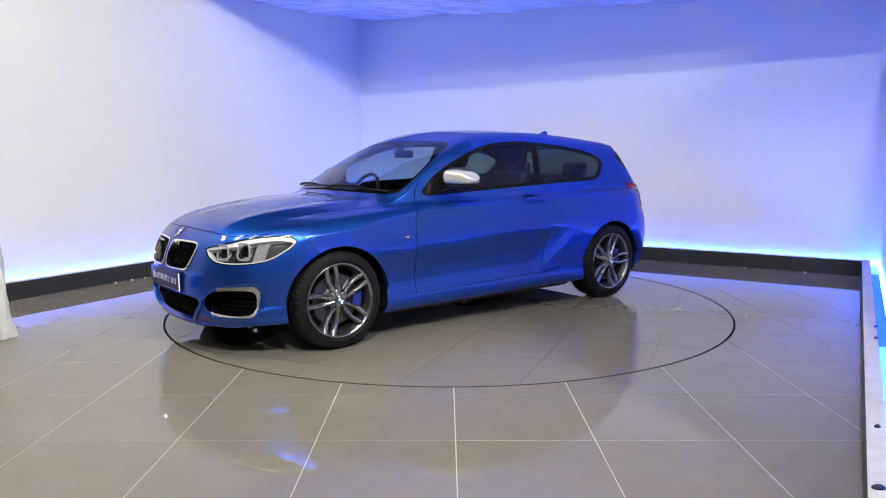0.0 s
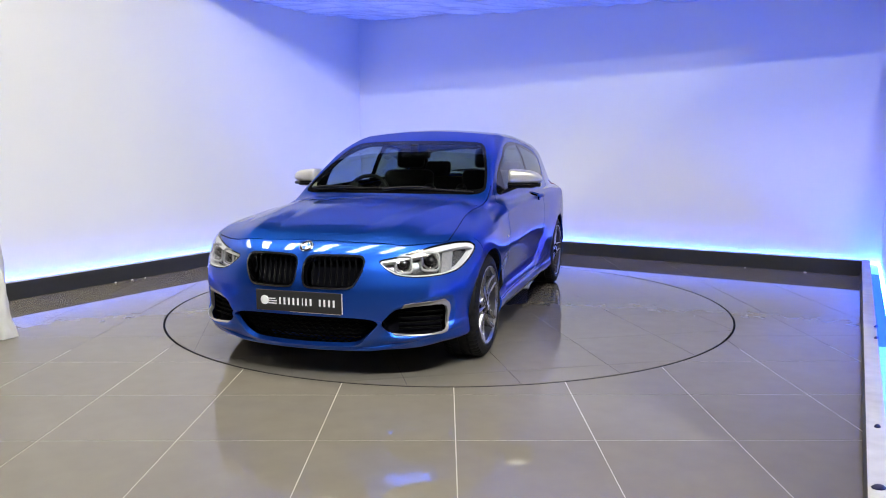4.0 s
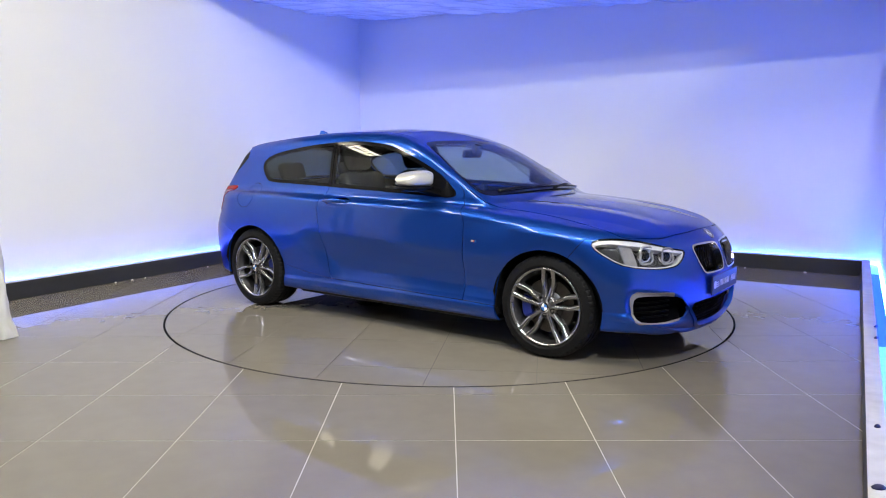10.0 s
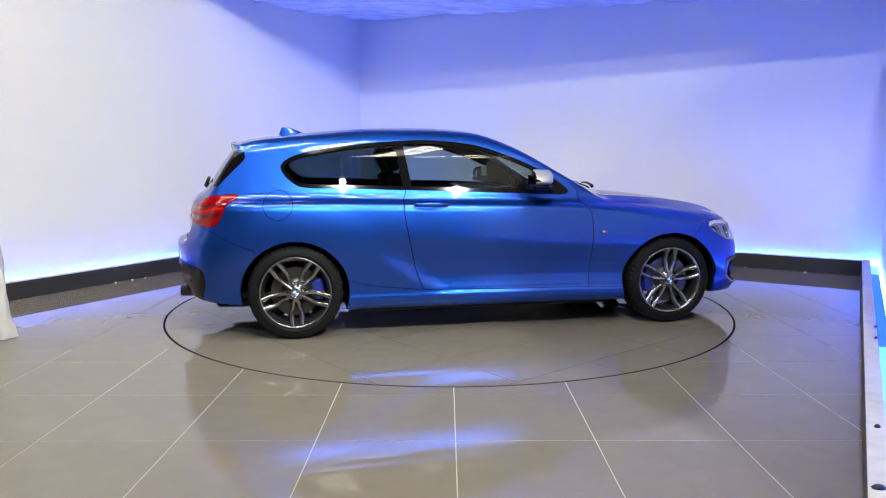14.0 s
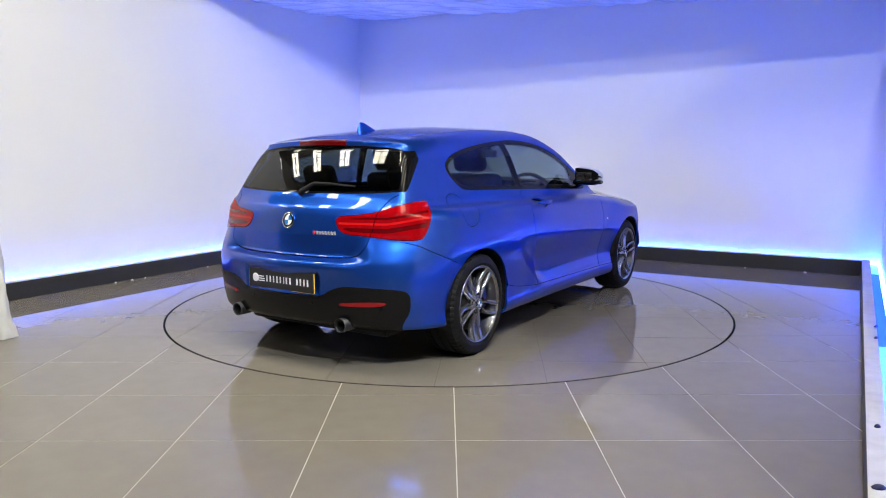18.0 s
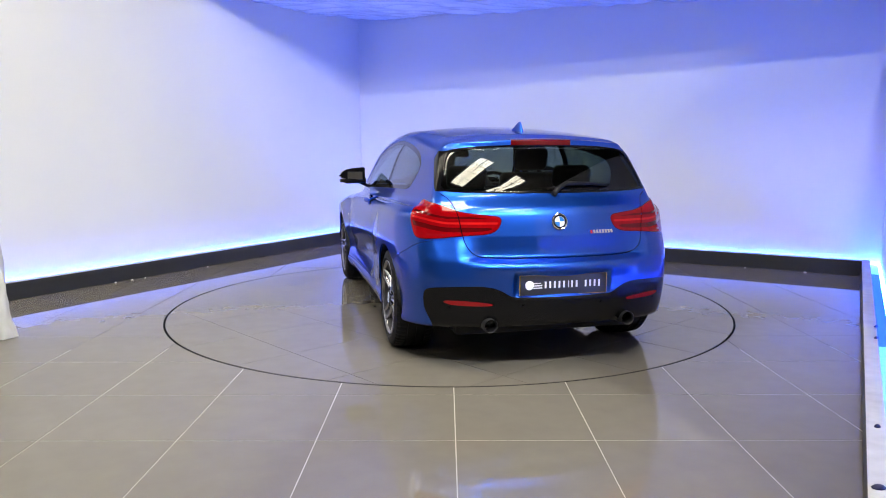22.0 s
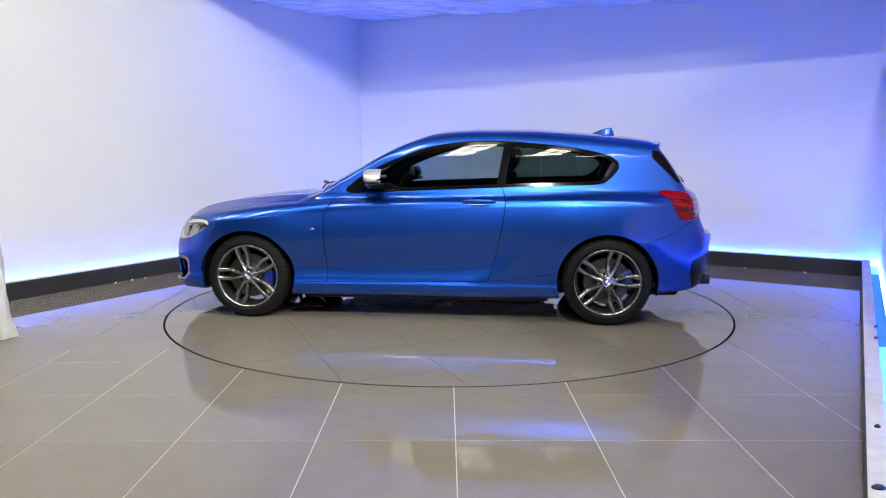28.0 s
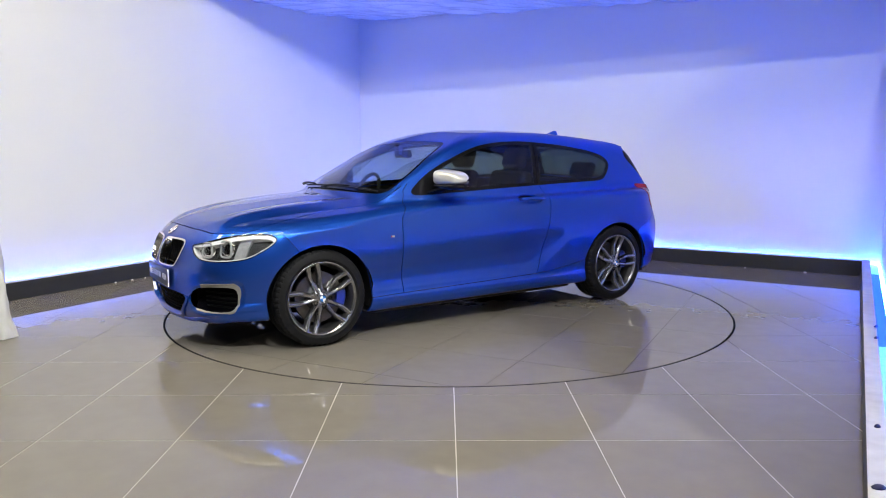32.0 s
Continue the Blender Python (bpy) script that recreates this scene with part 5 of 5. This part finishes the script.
turntable = tagged(empty("turntable"), "round tiled car turntable flush with the floor", "turntable")
base = lathe([(0.001, -0.0032), (TABLE_R - 0.008, -0.0032), (TABLE_R - 0.008, -0.018), (0.001, -0.018)], 160, "z")
part("turntable_base", base, GROUT_DARK, turntable)
# black ring laid in the gap in place of the shade there
edge = lathe([(TABLE_R - 0.0075, -0.018), (TABLE_R - 0.0075, -0.0015), (TABLE_R + 0.0065, -0.0015), (TABLE_R + 0.0065, -0.018)], 160, "z")
part("gap_shade_ring", edge, SEAM, turntable, "black ring standing in for the shaded gap round the turntable")
TA = Vector((0.875, 0.485))
TB = Vector((-0.485, 0.875))
for i in range(-5, 6):
    for j in range(-6, 6):
        c = TA * (-1.085 + (i + 0.5) * PITCH) + TB * (1.775 + (j - 2.5) * PITCH)
        poly = [c + TA * ((PITCH / 2 - 0.0014) * a) + TB * ((PITCH / 2 - 0.0014) * b) for a, b in ((-1, -1), (1, -1), (1, 1), (-1, 1))]
        if min(q.length for q in poly) > TABLE_R:
            continue
        for piece in clip_circle(poly, TABLE_R - 0.009, True):
            if len(piece) > 2:
                tile_object(piece, turntable, TILE)


# ---- hall beyond the bay ----
def hall():
    # unseen walls and roof, added to set what car and glass reflect
    for name, lo, hi in (("hall_wall_west", (-7.2, -9.7, -0.3), (-7, 8, 6)), ("hall_wall_east", (7, -9.7, -0.3), (7.2, 8, 6)), ("hall_wall_south", (-7, -9.7, -0.3), (7, -9.5, 6)),
                         ("hall_wall_north", (-7, 8, -0.3), (7, 8.2, 6)), ("hall_roof", (-7.2, -9.7, 6), (7.2, 8.2, 6.2))):
        bm = bmesh.new()
        add_box(bm, lo, hi)
        tagged(part(name, bm, HALL if "roof" in name else HALL_WALL), "unseen plain wall added to close the hall" if "wall" in name else "unseen dark roof added over the hall", kind="structure")


hall()

# sheet ceiling of the bay, ending before the turntable's middle
EDGE_W, EDGE_E = 3.02, 2.52
a0, a1 = corner_lb(WALL_IN - 0.010), corner_br(WALL_IN - 0.010)
bm = bmesh.new()
nu, nv = 150, 90
grid = []
for i in range(nu + 1):
    col = []
    for j in range(nv + 1):
        u, w = i / nu, j / nv
        p = Vector(a0) * (1 - u) + Vector(a1) * u + ALONG_L * (w * (EDGE_W + (EDGE_E - EDGE_W) * u))
        q = Vector((p.x * 1.1, p.y * 0.5, 0.3))
        sag = 0.05 * noise.noise(q * 1.1) + 0.055 * abs(noise.noise(Vector((p.x * 0.9 + p.y * 0.6, p.y * 2.4 - p.x * 0.6, 2.0))))
        pleat = 0.050 * abs(noise.noise(Vector((p.x * 1.6 + p.y * 2.2, p.y * 7.0 - p.x * 2.0, 5.0))))
        z = (3.10 - 0.28 * u) * (1 - w) + 3.0 * w + (sag + pleat) * min(1, 3.0 * (1 - w))
        col.append(bm.verts.new((p.x, p.y, z)))
    grid.append(col)
for i in range(nu):
    for j in range(nv):
        bm.faces.new((grid[i][j], grid[i][j + 1], grid[i + 1][j + 1], grid[i + 1][j]))
ceiling = part("ceiling", bm, CEIL, smooth=True)
tagged(ceiling, "wrinkled white sheet ceiling of the display bay", kind="structure")
b0, b1 = Vector(a0) + ALONG_L * EDGE_W, Vector(a1) + ALONG_L * EDGE_E
bm = prism([a0, a1, b1, b0], CEIL_Z + 0.12, CEIL_Z + 0.24)
tagged(part("ceiling_deck", bm, HALL), "plain deck above the bay ceiling", kind="structure")

# louvred ceiling lights of the hall
for k in range(12):
    c = ALONG_B * (-6.87 + 1.14 * k) + NB * (-2.64)
    m = Matrix(((ALONG_B.x, NB.x, 0, c.x), (ALONG_B.y, NB.y, 0, c.y), (0, 0, 1, 4.91), (0, 0, 0, 1)))
    bm = bmesh.new()
    add_box(bm, (-0.183, -0.734, 0), (0.183, 0.734, 0.02), m)
    lamp = part("ceiling_light", bm, PANEL)
    tagged(lamp, "long bright ceiling light with dark louvre bars", "ceiling light", group="ceiling lights of the hall")
    bars = [(-0.213, -0.183, -0.76, 0.76), (0.183, 0.213, -0.76, 0.76), (-0.213, 0.213, -0.766, -0.734), (-0.213, 0.213, 0.734, 0.766), (-0.009, 0.009, -0.734, 0.734)]
    bars += [(-0.183, 0.183, y - 0.013, y + 0.013) for y in (-0.367, 0.0, 0.367)]
    for x0, x1, y0, y1 in bars:
        bm = bmesh.new()
        add_box(bm, (x0, y0, -0.025), (x1, y1, 0.018), m)
        part("louvre_bar", bm, STEEL, lamp)
    for y in (-0.6, 0.6):
        bm = bmesh.new()
        add_box(bm, (-0.006, y - 0.006, 0.02), (0.006, y + 0.006, 1.10), m)
        part("hanger", bm, STEEL, lamp)

# floodlights aimed at the bay
for x, y, z, r in ((-4.3, -6.1, 4.6, 0.018), (0.3, -6.3, 4.93, 0.053), (1.8, -5.0, 4.06, 0.039)):
    m = look((x, y, z), (-0.7, 0.3, 0.7))
    bm = bmesh.new()
    add_box(bm, (-0.13, -0.10, 0.0), (0.13, 0.10, 0.09), m, 0.02)
    lamp = tagged(part("floodlight", bm, STEEL), "grey metal floodlight with a bright lens", "floodlight", group="floodlights of the hall")
    bm = bmesh.new()
    lathe([(0.0001, -0.004), (r, -0.004), (r + 0.002, 0.0)], 24, "z", m, bm)
    part("lens", bm, FLOOD, lamp)
    # unseen tube, added so that the beam fades towards its sides
    w = r * 1.5
    bm = lathe([(w, 0.0), (w, -2.0 * r), (w + 0.004, -2.0 * r), (w + 0.004, 0.0)], 32, "z", m)
    part("shade", bm, HALL, lamp, "unseen dark tube added to narrow the beam", True)
    bm = bmesh.new()
    add_box(bm, (x - 0.015, y - 0.015 - 0.05, z + 0.05), (x + 0.015, y + 0.015 - 0.05, 6.0))
    part("drop_rod", bm, STEEL, lamp)

# ---- white dust sheet hanging beside the bay ----
def drape():
    bm = bmesh.new()
    rings = []
    nz, nt = 70, 128
    for j in range(nz + 1):
        v = j / nz
        z = 1.5 * v ** 1.3
        ring = []
        for i in range(nt):
            t = 2 * math.pi * i / nt
            flare = 0.050 * max(0.0, 1 - z / 1.15) ** 0.8
            r = 0.180 + flare
            r *= 1 + (0.11 + 0.10 * math.exp(-z / 0.30)) * math.sin(7 * t + 1.3 * math.sin(2 * z)) + 0.06 * math.sin(13 * t + 2.0 + 1.5 * z) + 0.10 * math.exp(-z / 0.25) * math.sin(3 * t + 9 * z)
            lump = 0.045 * noise.noise(Vector((4 * math.cos(t), 4 * math.sin(t), z * 4))) + 0.03 * math.exp(-z / 0.18) * noise.noise(Vector((9 * math.cos(t), 9 * math.sin(t), z * 14)))
            ring.append(bm.verts.new((-3.235 + (r + lump) * math.cos(t), -1.22 + (r + lump) * math.sin(t) * 0.9, z + 0.004)))
        rings.append(ring)
    for a, b in zip(rings, rings[1:]):
        for i in range(nt):
            bm.faces.new((a[i], a[(i + 1) % nt], b[(i + 1) % nt], b[i]))
    bm.faces.new(rings[-1])
    return tagged(part("dust_sheet", bm, CLOTH, smooth=True), "white cloth sheet bunched in folds down to the floor", "sheet")


KNOT = material("dark_blue_wire", (0.01, 0.01, 0.06), 0.5, vary=0.1)
drape()

# dark knots and screw heads left on the east plinth's board
for x, y, r in ((2.672, -1.54, 0.012), (2.512, -1.82, 0.014), (1.700, -3.225, 0.012), (1.392, -3.762, 0.022)):
    bm = lathe([(r, 0.0), (r * 1.1, 0.004), (r * 0.6, 0.012), (0.0005, 0.014)], 9, "z", Matrix.Translation((x, y, PLINTH_H + 0.006)) @ Matrix.Diagonal((1, 0.7, 1, 1)))
    tagged(part("wire_knot", bm, KNOT, smooth=True), "small dark blue wire knot on the white board", "wire", group="wire knots on the plinth")

# small scraps swept against the plinths, and marks on the tiles
for x, y, r in ((-3.235, 0.985, 0.012), (-3.13, 1.12, 0.014), (-3.05, 1.24, 0.012), (-2.66, 1.98, 0.011), (3.22, 1.83, 0.010), (3.72, 1.52, 0.016)):
    bm = bmesh.new()
    ring = [bm.verts.new((x + r * (0.7 + 0.5 * random.random()) * math.cos(a), y + r * (0.7 + 0.5 * random.random()) * math.sin(a), 0.0045 * random.random() + 0.001)) for a in [2 * math.pi * i / 7 for i in range(7)]]
    tip = bm.verts.new((x, y, 0.010))
    for i in range(7):
        bm.faces.new((ring[i], ring[(i + 1) % 7], tip))
    bm.faces.new(ring[::-1])
    tagged(part("paper_scrap", bm, CLOTH), "tiny pale scrap lying on the floor tiles", "scrap", group="scraps on the floor")

TURNS = [(0, -141.0), (0.5, -140.8), (1, -139.7), (1.5, -136.5), (2, -131.5), (2.5, -125.6), (3, -119.3), (3.5, -113.3), (4.5, -101.5),
         (5.5, -89.4), (6, -83.5), (7, -71.7), (8, -60), (9, -48.1), (10, -36.4), (11, -24.6), (12, -12.9), (13, -1.2), (14, 10.5), (15, 22.2),
         (16, 33.9), (17, 45.6), (18, 57.3), (19, 69.0), (20, 80.6), (21, 92.2), (22, 103.9), (23, 115.5), (24, 127.1), (25, 138.7),
         (26, 150.3), (27, 161.8), (28, 173.3), (29, 184.9), (30, 196.6), (30.5, 202.5), (31, 207.9), (31.5, 211.9), (32, 214.05)]


def motions():
    rows = [(t, pose(0, 0, 0, 0, 0, a)) for t, a in TURNS]
    walk(car, [(t, m @ Matrix.Translation((0.115, -0.152, 0))) for t, m in rows])
    walk(turntable, rows)


motions()
